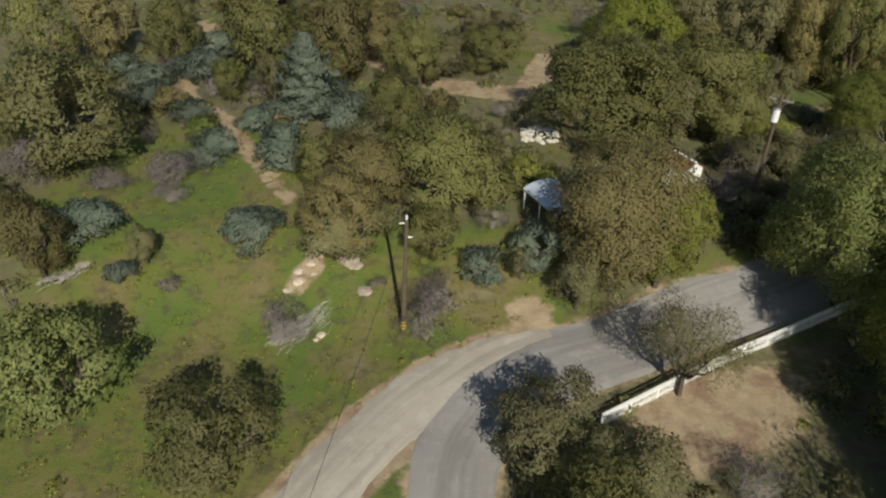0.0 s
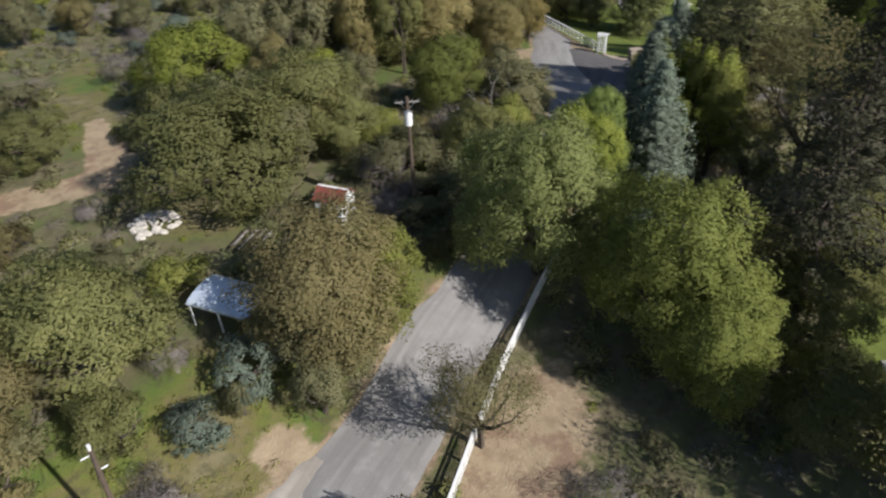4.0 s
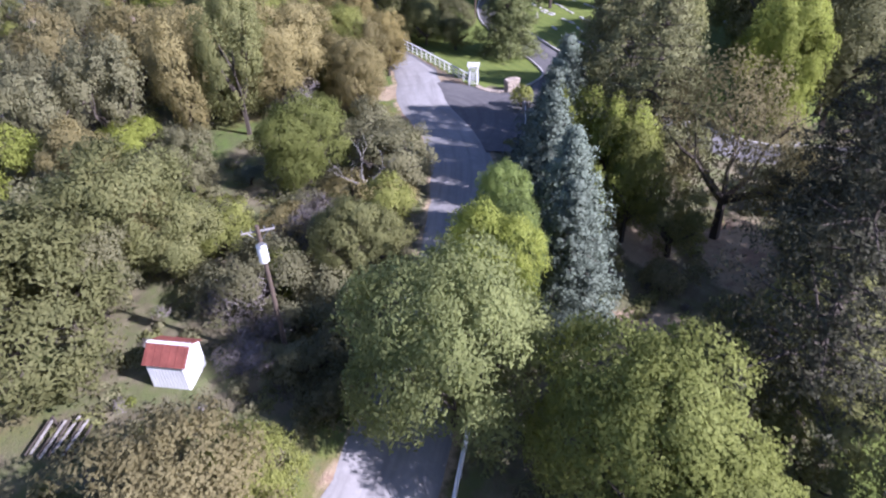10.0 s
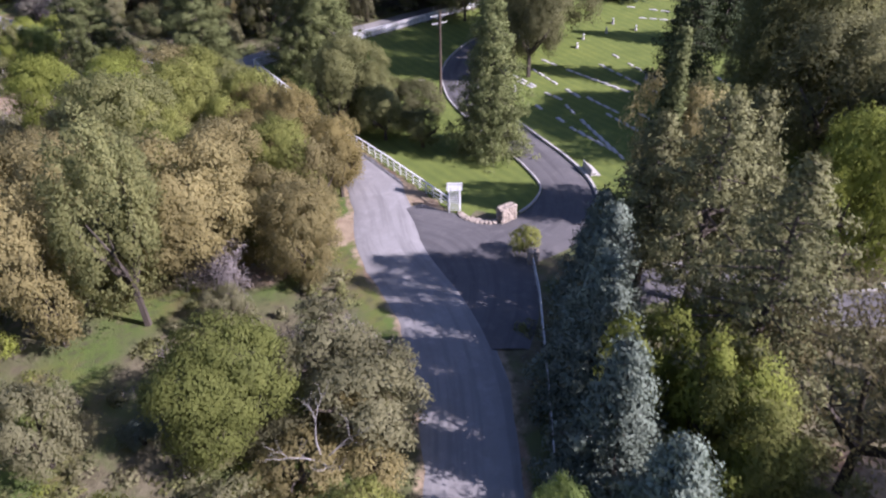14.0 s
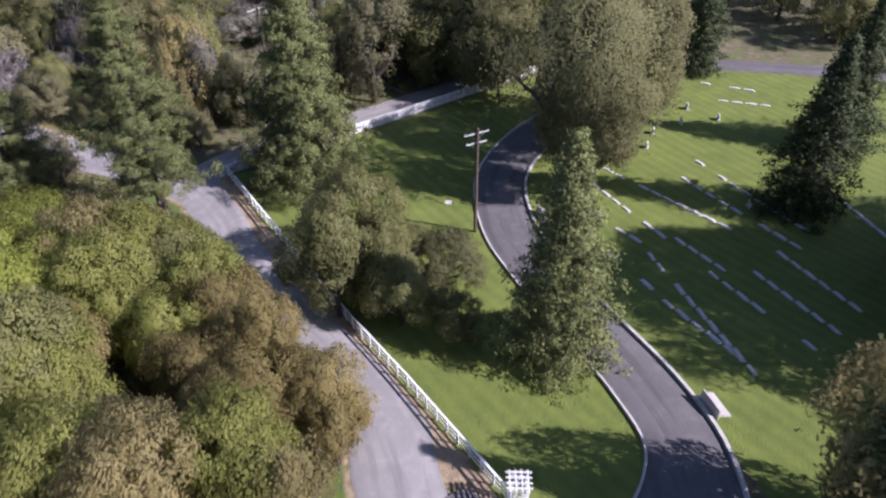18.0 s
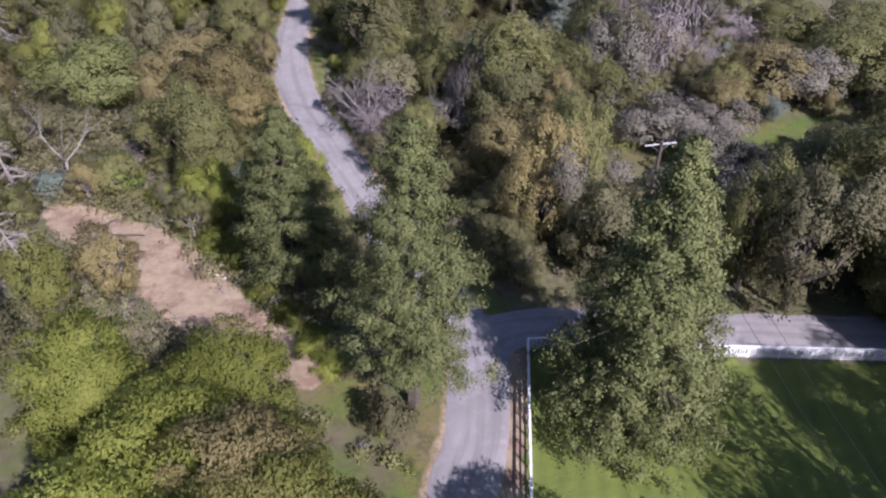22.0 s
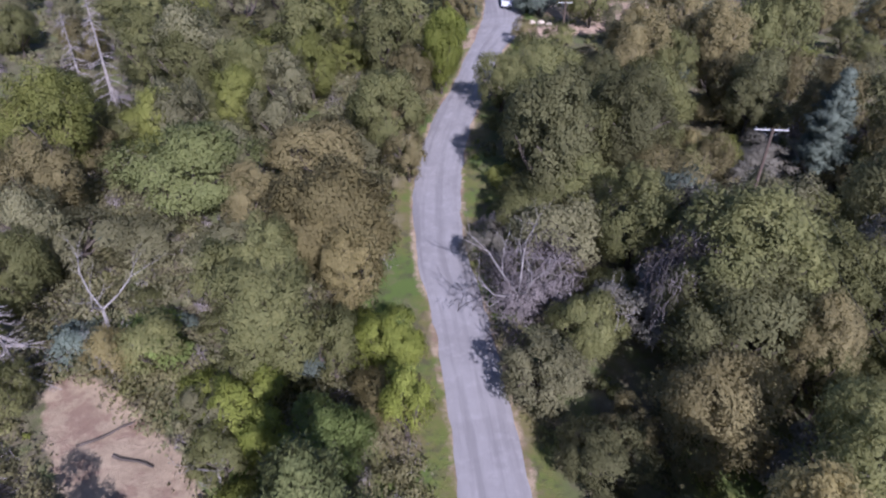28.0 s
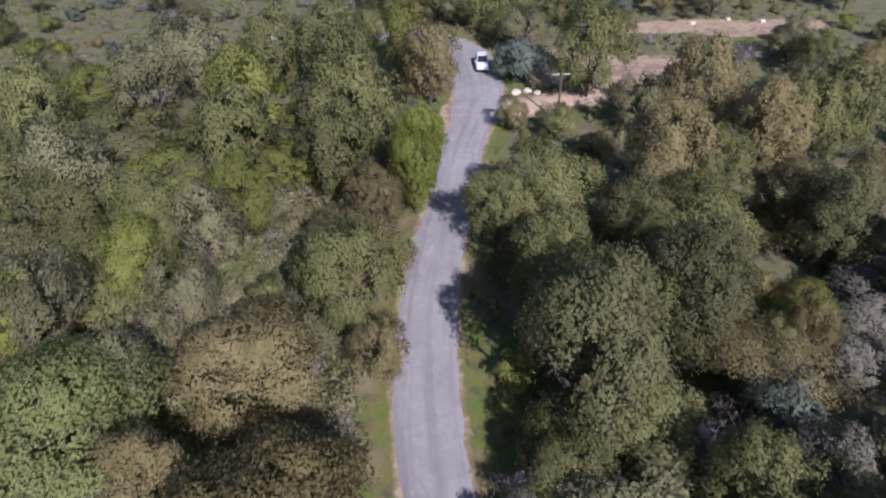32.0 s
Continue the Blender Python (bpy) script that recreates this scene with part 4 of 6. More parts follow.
plant("E", [(160, 82, 11, 5.5), (167, 71, 12, 6), (164, 94, 11, 5.5), (171, 60, 12, 6), (173, 84, 12, 6), (169, 47, 12, 6), (178, 72, 12, 6)])
plant("O", [(161, 62, 10, 4.6), (166, 54, 10, 5), (158, 100, 10, 5), (176, 95, 12, 6)])
plant("O", [(84.2, 88.2, 9.4, 4.3), (80.4, 76.3, 4.4, 2.2), (82.6, 84.2, 7.6, 3.0), (86.6, 84.8, 4.8, 2.8)])
plant("O", [(78.4, 85.6, 10.6, 3.1), (80.0, 80.8, 6.2, 2.8)])
plant("T", [(59.2, 81.2, 10.4, 3.1)])
put_tree("E", -22.5, 29.4, 7.0, 3.9, leaf="N")
put_tree("R", -12.3, 25.1, 6.0, 3.4, form="airy", leaf="E")
plant("S", [(-31.6, 73.0, 2.6, 2.4), (-24.4, 64.0, 2.4, 2.2), (-18.0, 62.6, 2.2, 2.0), (-33.2, 66.0, 2.6, 2.3), (-27.2, 83.4, 2.8, 2.6), (-11.8, 69.4, 2.4, 2.2)])
plant("Y", [(61.2, 77.5, 10.5, 3.4)])
plant("Y", [(65.9, 57.4, 2.4, 1.1)])
put_tree("O", 98.2, 123.4, 12.5, 3.6, leaf="T")
# the large trees beside the far lane and on the brushy slope
plant("O", [(96.9, 170, 10.6, 6.0), (98.3, 187.8, 9.4, 5.0), (108.4, 146.0, 9.0, 4.4), (112.4, 152.4, 8.6, 5.2), (119.9, 151.5, 5.6, 3.9), (110.0, 181.2, 8.6, 5.6)])
plant("G", [
    (93.9, 155.4, 7.2, 4.4),
])
plant("S", [(107.0, 161.0, 5.6, 3.2)])
plant("Y", [(101.9, 155.4, 2.4, 1.9), (115.2, 172.5, 3.6, 2.9), (111.0, 142.4, 3.0, 2.3), (54.0, 180.8, 5.0, 4.2)])
plant("T", [(74.8, 157.4, 8.0, 5.5), (79.0, 139.4, 3.9, 2.6), (47.6, 85.0, 11.0, 5.0), (44.0, 90.5, 11.0, 5.0)])
plant("B", [(72.2, 170.4, 7.5, 5.3), (80.1, 183.2, 7.2, 4.7), (100.2, 135.6, 7.8, 4.6), ])
plant("W", [(60.5, 166.5, 8.6, 6.6)])
plant("E", [(103.6, 141.4, 10.6, 5.4), (124.9, 115.3, 10.0, 6.6)])
# made-up low oaks, their dark leaves standing in for conifer shade here
plant("E", [(93.2, 121.4, 5.4, 2.9), (94.8, 127.0, 5.0, 2.8), (92.4, 133.2, 4.8, 2.7)])
plant("E", [(85.8, 80.8, 5.0, 3.4)])
plant("B", [(140.6, 142.0, 7.4, 5.8), (130.8, 138.4, 5.4, 4.0)])
plant("B", [(129.5, 121.5, 4.6, 3.6)])
plant("E", [(146.5, 126.0, 7.0, 4.4), (135.6, 125.4, 4.6, 3.6)])
put_tree("R", 107.7, 164.6, 6.2, 5.0, leaf="B")
plant("H", [(120.9, 171.1, 4.0, 3.8), (116.0, 166.4, 3.6, 2.6)])
plant("E", [(121.5, 153.5, 11.0, 4.6), (132.6, 171.0, 11.0, 5.0)])
plant("L", [(69.4, 109.2, 8.4, 4.1)])
plant("F", [(75.5, 133.9, 7.0, 2.8)])
plant("L", [(69.9, 137.8, 5.8, 2.3)])


plant("H", [
    (99.1, 121.3, 11.2, 2.3), (119, 139.8, 3.4, 2.6), (106, 155.4, 8.3, 2.4), (122, 126.4, 4.2, 3.2), (143.9, 161.2, 10.6, 3.2), (117.7, 145.4, 13, 4),
    (107.9, 158.1, 3.6, 2.8), (119.7, 135.3, 6, 4.4), (144.4, 139.1, 7, 5.1), (115.7, 112.5, 8, 4.5), (120.9, 122.7, 5, 4),
    (116.9, 116.9, 7.2, 4.6),
    (106.6, 128.6, 5.0, 3.2), (99.0, 146.6, 5.5, 3.4), (104.4, 131.0, 5.0, 3.0), (120.6, 129.0, 5.0, 3.6), (127.0, 134.0, 5.0, 3.8), (113.0, 124.0, 5.0, 3.4), (88.4, 156.6, 4.0, 2.2),
])


def conifer_mesh(seed, h, r, layers, style, close=1.0):
    """Needle sprays on drooping whorls; style 'spruce' is dense and pointed, 'pine' open and tufted."""
    g = np.random.default_rng(seed)
    pts, nrm, wood = [], [], [(Vector((0, 0, -0.3)), Vector((0, 0, h * 0.97)), 0.022 * h, 0.01)]
    first = 0.06 if style == "spruce" else 0.2 if style == "pine" else 0.3
    for i in range(layers):
        f = first + (0.97 - first) * i / (layers - 1)
        if style == "spruce":
            reach = r * (1 - f) ** 0.75 * g.uniform(0.78, 1.15) * (0.75 + 0.25 * min(1, f * 6))
        else:
            reach = r * min(1, (1 - f) * 1.9) ** 0.8 * g.uniform(0.5, 1.15)
        n = int(7 + 5 * (1 - f)) if style == "spruce" else int(5 + 3 * (1 - f))
        for k in range(n):
            a = 2 * math.pi * (k / n) + g.uniform(0, 0.7) + i * 1.3
            ln = reach * g.uniform(0.65, 1.1) + 0.15
            droop = -0.28 if style == "spruce" else 0.12
            d = np.array([math.cos(a), math.sin(a), droop + g.normal(0, 0.1)])
            base = np.array([0, 0, h * f])
            if k % 2 == 0:
                wood.append((Vector(base), Vector(base + d * ln * 0.9), 0.05 + 0.012 * ln, 0.012))
            m = int((10 + 30 * ln / r) * (6.6 if r > 7 else 3.4)) if style == "spruce" else int(75 + 285 * ln / r) if style == "pine" else int(36 + 120 * ln / r)
            m = int(m * close)
            # plumes of needles along the limb
            tufts = 7 if style == "spruce" else 8
            ts = g.uniform(0.2 if style == "spruce" else 0.4, 1.05, tufts)
            across = np.stack([-np.sin(a) * np.ones(tufts), np.cos(a) * np.ones(tufts), np.zeros(tufts)], 1)
            plume = base + d * (ln * ts)[:, None] + across * (g.normal(0, 0.2, tufts) * ln * (1.2 - ts * 0.6))[:, None]
            own = g.integers(0, tufts, m)
            p = plume[own] + g.normal(0, 0.17 + 0.02 * ln, (m, 3)) * np.array([1, 1, 0.8])
            pts.append(p)
            nrm.append(np.tile(d * 0.5 + np.array([0, 0, 0.45]), (m, 1)) + (p - plume[own]) * 2.6 + g.normal(0, 0.2, (m, 3)))
    p, q = np.concatenate(pts), np.concatenate(nrm)
    q[:, :2] += p[:, :2] / (np.linalg.norm(p[:, :2], axis=1)[:, None] + 0.3) * 0.6
    return leaves(p, q, (0.17 if style == "spruce" else 0.18) / close ** 0.5, (0.085 if style == "spruce" else 0.055) / close ** 0.5, 0.3), wood


def conifer(name, label, x, y, h, r, style, colour, seed, layers=26):
    v, wood = conifer_mesh(seed, h, r, layers, style, 2.0 if 72 < x < 96 and 65 < y < 126 or colour == "U" and x > 30 else 1.0)
    ob = thing(name, pose(x, y, gz(x, y) - 0.05), label, "tree")
    shared("crown", mesh_of("crown", v, LEAF[colour]), ob, Matrix())
    shared("trunk", wood_mesh("trunk", wood, BARK), ob, Matrix())
    TREES.append((x, y, r))


conifer("spruce_tree", "tall dark green conical spruce beside the cemetery drive", 82.6, 69.6, 18.2, 5.0, "spruce", "N", 1, 34)
conifer("pine_tree", "dark green pine beside the lane with a full crown", 76.0, 123.0, 17.0, 4.8, "pine", "N", 2)
conifer("pine_tree", "tall grey-green pine beside the lane with drooping limbs", 81.0, 108.4, 22.0, 4.6, "pine", "N", 3, 32)
conifer("spruce_tree", "big green pyramid-shaped conifer inside the white fence corner", 94.8, 102.6, 22.0, 7.6, "spruce", "N", 4, 42)
conifer("pine_tree", "very tall pine with an open crown over the cemetery", 66.0, 43.4, 16.5, 3.8, "tall", "P", 5, 24)
conifer("pine_tree", "very tall pine with bare lower trunk", 61.4, 44.3, 17.2, 4.8, "tall", "P", 6, 24)
conifer("pine_tree", "tall pine beside the gate apron", 63.6, 48.0, 14.6, 3.6, "tall", "P", 40, 22)
conifer("pine_tree", "very tall pine with dark heavy limbs", 55.2, 39.8, 18.8, 5.0, "tall", "P", 7, 26)
# Q pines carry part of their shade in the needle colour
conifer("pine_tree", "broad pine with shade-darkened needles beside the cemetery lawn", 35.0, 23.4, 22.5, 5.2, "tall", "Q", 17, 28)
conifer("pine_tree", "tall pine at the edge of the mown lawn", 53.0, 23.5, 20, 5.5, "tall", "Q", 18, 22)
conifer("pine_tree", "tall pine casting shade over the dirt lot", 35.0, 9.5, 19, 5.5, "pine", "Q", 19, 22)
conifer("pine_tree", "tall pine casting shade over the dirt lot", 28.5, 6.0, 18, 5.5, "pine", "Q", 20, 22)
put_tree("T", 77.0, 49.6, 12.0, 3.9, form="airy")
put_tree("O", 78.6, 47.2, 12.0, 3.2, form="airy")
conifer("cypress_tree", "tall olive-tinged conifer beside the graves", 75.6, 50.6, 17.0, 2.1, "spruce", "N", 22, 30)
put_tree("O", 101.5, 46.5, 18.0, 4.8, form="fine")
put_tree("O", 97.5, 44.5, 20.0, 5.2, form="fine")
put_tree("O", 105.5, 46.0, 19.0, 5.6, form="fine")
conifer("spruce_tree", "dark conical conifer on the far cemetery lawn", 113.5, 58.6, 17.5, 5.0, "spruce", "K", 9, 28)
conifer("spruce_tree", "dark conical conifer on the far cemetery lawn", 129.5, 57.5, 16.5, 5.2, "spruce", "K", 25, 26)
conifer("spruce_tree", "dark narrow conifer on the far cemetery lawn", 142.5, 76.5, 17, 4.6, "spruce", "K", 10, 26)
conifer("juniper_tree", "blue-grey shaggy conifer beside the lane", 44.0, 40.6, 10.8, 4.5, "spruce", "U", 11, 24)
conifer("juniper_tree", "blue-grey shaggy conifer beside the lane", 47.4, 44.0, 10.6, 4.2, "spruce", "U", 12, 22)
conifer("juniper_tree", "blue-grey shaggy conifer beside the drive", 57.8, 48.4, 11.0, 3.5, "spruce", "U", 13, 22)
conifer("juniper_tree", "blue-grey shaggy conifer beside the drive", 62.5, 50.6, 9.0, 2.8, "spruce", "U", 14, 22)
conifer("grey_pine", "blue-green foothill pine on the brushy slope", -13.0, 65.2, 8.8, 2.6, "pine", "U", 15, 18)
conifer("grey_pine", "thin grey foothill pine among the oaks", 124, 168, 13, 2.4, "pine", "U", 16, 20)
put_tree("R", 24.5, 10.0, 12.0, 5.5)
put_tree("F", 33.8, 40.2, 9.6, 3.6, form="fine", leaf="L")
put_tree("L", 78.6, 36.2, 15.5, 4.6, form="fine")
put_tree("E", 90.0, 33.0, 17.0, 5.2)
put_tree("R", 56.2, 33.4, 13.6, 6.6, leaf="B")
put_tree("L", 51.2, 40.4, 10.4, 2.4, form="airy")
put_tree("L", 51.6, 43.6, 9.4, 2.6, form="airy")
put_tree("L", 55.8, 42.2, 8.8, 2.6, form="airy")
put_tree("L", 47.6, 40.2, 7.0, 2.2, form="airy")
put_tree("B", 12.6, 42.2, 8.8, 5.7, form="fine")
plant("Y", [(16.5, 41.8, 6.5, 2.7)])
plant("G", [(9.9, 41.2, 4.2, 2.4)])
put_tree("R", 107.6, 79.4, 20.0, 7.4, leaf="E")
put_tree("O", 114.2, 80.6, 18.0, 5.6, form="fine", leaf="E")
put_tree("B", 120.5, 80.0, 18.0, 6.6, form="fine", leaf="E")
put_tree("E", 125.0, 97.5, 17.0, 7.6, form="fine")
put_tree("E", 106.0, 76.4, 15.0, 4.6, form="fine")
put_tree("F", 133.0, 95.0, 16.5, 7.0, form="fine", leaf="L")
put_tree("E", 120.8, 94.6, 11.0, 3.8, form="fine")
put_tree("W", 27.3, 38.2, 11.6, 4.9, form="willow")
put_tree("W", 28.4, 28.0, 11.6, 5.0, form="willow", leaf="V")
put_tree("W", 26.6, 24.2, 8.2, 3.4, form="willow", leaf="V")
plant("T", [(75.0, 156.6, 10.2, 5.2)])
plant("O", [(128.5, 99.5, 14.5, 7.6), (138, 96, 14, 7.0), (121, 104.5, 9, 4.2), (147, 97, 13, 6.5), (133, 108, 11, 6), (146, 110, 12, 6.5), (101, 37, 16, 7), (111, 42, 16, 7), (117, 40, 15, 6.5)])
plant("G", [(104.6, 112.8, 9.5, 3.4), (101.0, 116.6, 9.5, 3.6), (106.0, 117.6, 8.5, 3.4), (109.5, 151.0, 8.5, 3.4), (112.0, 155.6, 9, 3.6), (106.6, 154.4, 8.6, 3.2)])
plant("D", [(-11.9, 37.8, 0.8, 1.2), (-4.7, 40.0, 0.5, 0.8)])
put_tree("F", 37.4, 40.8, 8.0, 2.3, form="fine")
put_tree("F", 40.8, 43.6, 7.4, 2.4, form="fine")
plant("O", [(34.0, 22.3, 7, 3.6), (28.0, 17.6, 6.4, 3.4), (34.0, 27.0, 7.5, 3.4), (41.5, 23.2, 9.0, 4.0), ])
plant("O", [(100.6, 120.0, 8.0, 3.2), (104, 247, 9, 4), (110, 250, 9, 4.5), (98, 252, 9, 4), (91, 254, 8, 4), (117, 246, 8, 4), (124, 252, 8, 4.5), (80, 243, 7, 3.5), (86, 241.5, 6, 3), (106, 239.5, 6, 3)])
plant("S", [(103.6, 226.4, 4.5, 2.6), (92.4, 226.0, 2.4, 1.6)])

plant("G", [(23.2, 43.6, 2.4, 1.7), (25.4, 45.4, 2.8, 2.0), (27.6, 46.6, 3.0, 2.0), (24.0, 47.4, 2.2, 1.6), (29.2, 48.8, 3.2, 2.2), (26.6, 49.6, 2.4, 1.8)])
plant("D", [(22.8, 49.4, 2.2, 1.8), (24.6, 50.2, 2.4, 1.9)])

conifer("juniper_tree", "blue-grey shaggy conifer beside the shaded lane", 40.4, 38.4, 9.8, 3.9, "spruce", "U", 31, 20)
conifer("juniper_tree", "blue-grey shaggy conifer beside the shaded lane", 51.2, 46.0, 10.4, 3.9, "spruce", "U", 32, 20)
conifer("juniper_tree", "blue-grey shaggy conifer at the lane's edge", 54.4, 47.4, 10.0, 3.6, "spruce", "U", 33, 20)
conifer("pine_tree", "tall pine with shade-darkened needles south of the shaded ground", 50.5, 13.0, 21, 6.0, "pine", "Q", 34, 22)
conifer("pine_tree", "tall pine with shade-darkened needles south of the shaded ground", 59.5, 16.0, 21, 6.0, "pine", "Q", 35, 22)
conifer("pine_tree", "tall pine with shade-darkened needles shading the lane", 51.0, 25.6, 19, 5.0, "tall", "Q", 39, 24)
put_tree("Y", 40.8, 62.8, 7.4, 3.9, form="fine", leaf="V")
plant("T", [(36.4, 56.0, 1.8, 2.2), (40.0, 57.4, 2.0, 2.3), (42.6, 55.0, 1.8, 1.9), (34.0, 58.6, 1.7, 2.0), (38.2, 53.6, 1.8, 1.9), (44.8, 57.8, 2.2, 2.2), (31.4, 56.6, 2.0, 2.0)])
plant("G", [(46.4, 60.6, 6.0, 2.7), (36.6, 59.0, 1.6, 1.8), (41.4, 59.4, 1.6, 1.7)])
put_tree("E", 50.4, 23.4, 9.0, 4.2)
put_tree("E", 56.6, 23.0, 10.0, 4.4)
put_tree("E", 84.5, 31.5, 16.0, 5.4)
put_tree("E", 93.5, 40.5, 17.0, 5.6)
put_tree("E", 110.0, 40.5, 18.0, 6.2)
put_tree("E", 102.6, 40.0, 18.0, 6.0)

# ---- fences ----
def bay_frames(pts, step):
    """Evenly spaced stations along a polyline: point and heading."""
    out = []
    for (ax, ay), (bx, by) in zip(pts, pts[1:]):
        ln = math.hypot(bx - ax, by - ay)
        n = max(1, round(ln / step))
        out += [(ax + (bx - ax) * k / n, ay + (by - ay) * k / n) for k in range(n)]
    return out + [pts[-1]]


def unit_mesh(name, sx, sy, sz, material, bev=0.01, peak=0.0):
    bm = box(bmesh.new(), sx, sy, sz, Matrix(), bev)
    if peak:
        for v in bm.verts:
            if v.co.z > sz * 0.9 and abs(v.co.x) < sx * 0.3:
                v.co.z += peak
    me = bpy.data.meshes.new(name)
    bm.to_mesh(me)
    bm.free()
    me.materials.append(material)
    return me


def fence(label, pts, h, bay, rails, pitch, board=0.09):
    """White timber fence: posts, rails and, where pitch is given, single pickets."""
    x0, y0 = pts[0]
    top = thing("white_fence", pose(x0, y0, gz(x0, y0)), label, "fence")
    inv = top.matrix_basis.inverted()
    post = unit_mesh("post", 0.11, 0.11, h + 0.12, WHITE, 0.015)
    picket = unit_mesh("picket", board, 0.022, h, WHITE, 0.006, 0.03)
    st = bay_frames(pts, bay)
    r = random.Random(len(st))
    for i, (x, y) in enumerate(st):
        shared("post", post, top, inv @ pose(x, y, gz(x, y) - 0.05, r.uniform(-1, 1), r.uniform(-1, 1), r.uniform(-3, 3)))
    for (ax, ay), (bx, by) in zip(st, st[1:]):
        a, b = Vector((ax, ay, gz(ax, ay))), Vector((bx, by, gz(bx, by)))
        ang = math.degrees(math.atan2(by - ay, bx - ax))
        for f in rails:
            bm = box(bmesh.new(), (b - a).length, 0.04, 0.13, Matrix.Translation((0, 0, -0.065)), 0.008)
            ob = part("rail", bm, WHITE, top)
            m = (b - a).to_track_quat("X", "Z").to_matrix().to_4x4()
            ob.matrix_basis = inv @ Matrix.Translation((a + b) / 2 + Vector((0, 0, h * f + r.uniform(-0.012, 0.012)))) @ m
        cap = part("cap_board", box(bmesh.new(), (b - a).length, 0.15, 0.035, Matrix(), 0.008), WHITE, top)
        cap.matrix_basis = inv @ Matrix.Translation((a + b) / 2 + Vector((0, 0, h + 0.02))) @ (b - a).to_track_quat("X", "Z").to_matrix().to_4x4()
        if pitch:
            n = max(2, round((b - a).length / pitch))
            side = Vector((math.sin(radians(ang)), -math.cos(radians(ang)), 0)) * 0.035
            for k in range(n):
                p = a.lerp(b, (k + 0.5) / n) + side
                shared("picket", picket, top, inv @ pose(p.x, p.y, p.z + 0.04 + r.uniform(-0.015, 0.015), 0, r.uniform(-1.5, 1.5), ang))
    return top


fence("weathered white picket fence beside the shaded lane", [(9.2, 27.7), (14.9, 31.0), (19.4, 33.5), (25.0, 36.2), (33.5, 40.0)], 1.0, 2.4, (0.25, 0.8), 0.17)
fence("white board fence with open rails beside the lane", [(69.6, 66.6), (74.5, 76.6), (77.7, 83.7), (84.0, 96.3), (91.1, 111.0)], 1.15, 1.25, (0.25, 0.58, 0.95), 0)
fence("bright white picket fence along the lawn and side road", [(91.1, 111.0), (94.2, 110.0), (104.4, 105.4), (122.0, 98.2), (131, 94.6)], 1.15, 2.4, (0.25, 0.85), 0.20, 0.12)


def wire_fence(pts, h, step):
    x0, y0 = pts[0]
    top = thing("rail_fence", pose(x0, y0, gz(x0, y0)), "thin pale pipe rail fence on metal posts", "fence")
    inv = top.matrix_basis.inverted()
    st = bay_frames(pts, step)
    for x, y in st:
        ob = part("post", rod(bmesh.new(), (0, 0, -0.1), (0, 0, h), 0.04, 0.04, 8), STEEL, top)
        ob.matrix_basis = inv @ pose(x, y, gz(x, y))
    for (ax, ay), (bx, by) in zip(st, st[1:]):
        for f in (1.0, 0.5):
            a, b = (ax, ay, gz(ax, ay) + h * f), (bx, by, gz(bx, by) + h * f)
            ob = part("rail", rod(bmesh.new(), a, b, 0.035, 0.035, 6), STEEL if f < 1 else WHITE, top)
            ob.matrix_basis = inv


wire_fence([(38.6, 42.2), (50.6, 48.4), (60.4, 53.6), (64.0, 55.8)], 1.1, 2.6)


# ---- cemetery ----
def kerb(pts, side, lo, hi, w=0.16, h=0.15):
    """A concrete kerb along one edge of a drive."""
    c = spline(pts, 1.0)
    d = np.gradient(c[:, :2], axis=0)
    d /= np.linalg.norm(d, axis=1)[:, None] + 1e-9
    verts, faces = [], []
    pick_ = [i for i in range(len(c)) if lo <= c[i, 0] <= hi]
    for i in pick_:
        n = np.array([-d[i, 1], d[i, 0]]) * side
        for off, z in ((0.0, -0.1), (0.0, h), (w, h), (w, -0.1)):
            x, y = c[i, :2] + n * (c[i, 2] / 2 + off)
            verts.append((x, y, gz(x, y) + 0.06 + z))
    for k in range(len(pick_) - 1):
        for j in range(3):
            a = k * 4 + j
            faces.append((a, a + 1, a + 5, a + 4))
    tagged(raw("kerb", verts, faces, CONCRETE), "pale concrete kerb edging the cemetery drive", "kerb", kind="structure")


kerb(DRIVE, 1, 71, 128)
kerb(DRIVE, -1, 71, 128, 0.24, 0.2)
kerb(DRIVE_SOUTH, 1, 67, 80)


def grave_marker():
    top = thing("grave_marker", Matrix(), "low pale stone grave marker set in the mown lawn", "grave marker", "cemetery markers")
    part("base_slab", box(bmesh.new(), 1.4, 0.42, 0.10, Matrix(), 0.02), CONCRETE, top)
    part("plaque", box(bmesh.new(), 0.85, 0.30, 0.07, Matrix.Translation((0, 0, 0.095)), 0.02), STONE, top)
    return top


first_marker = grave_marker()
used = False
grave_rng = random.Random(3)
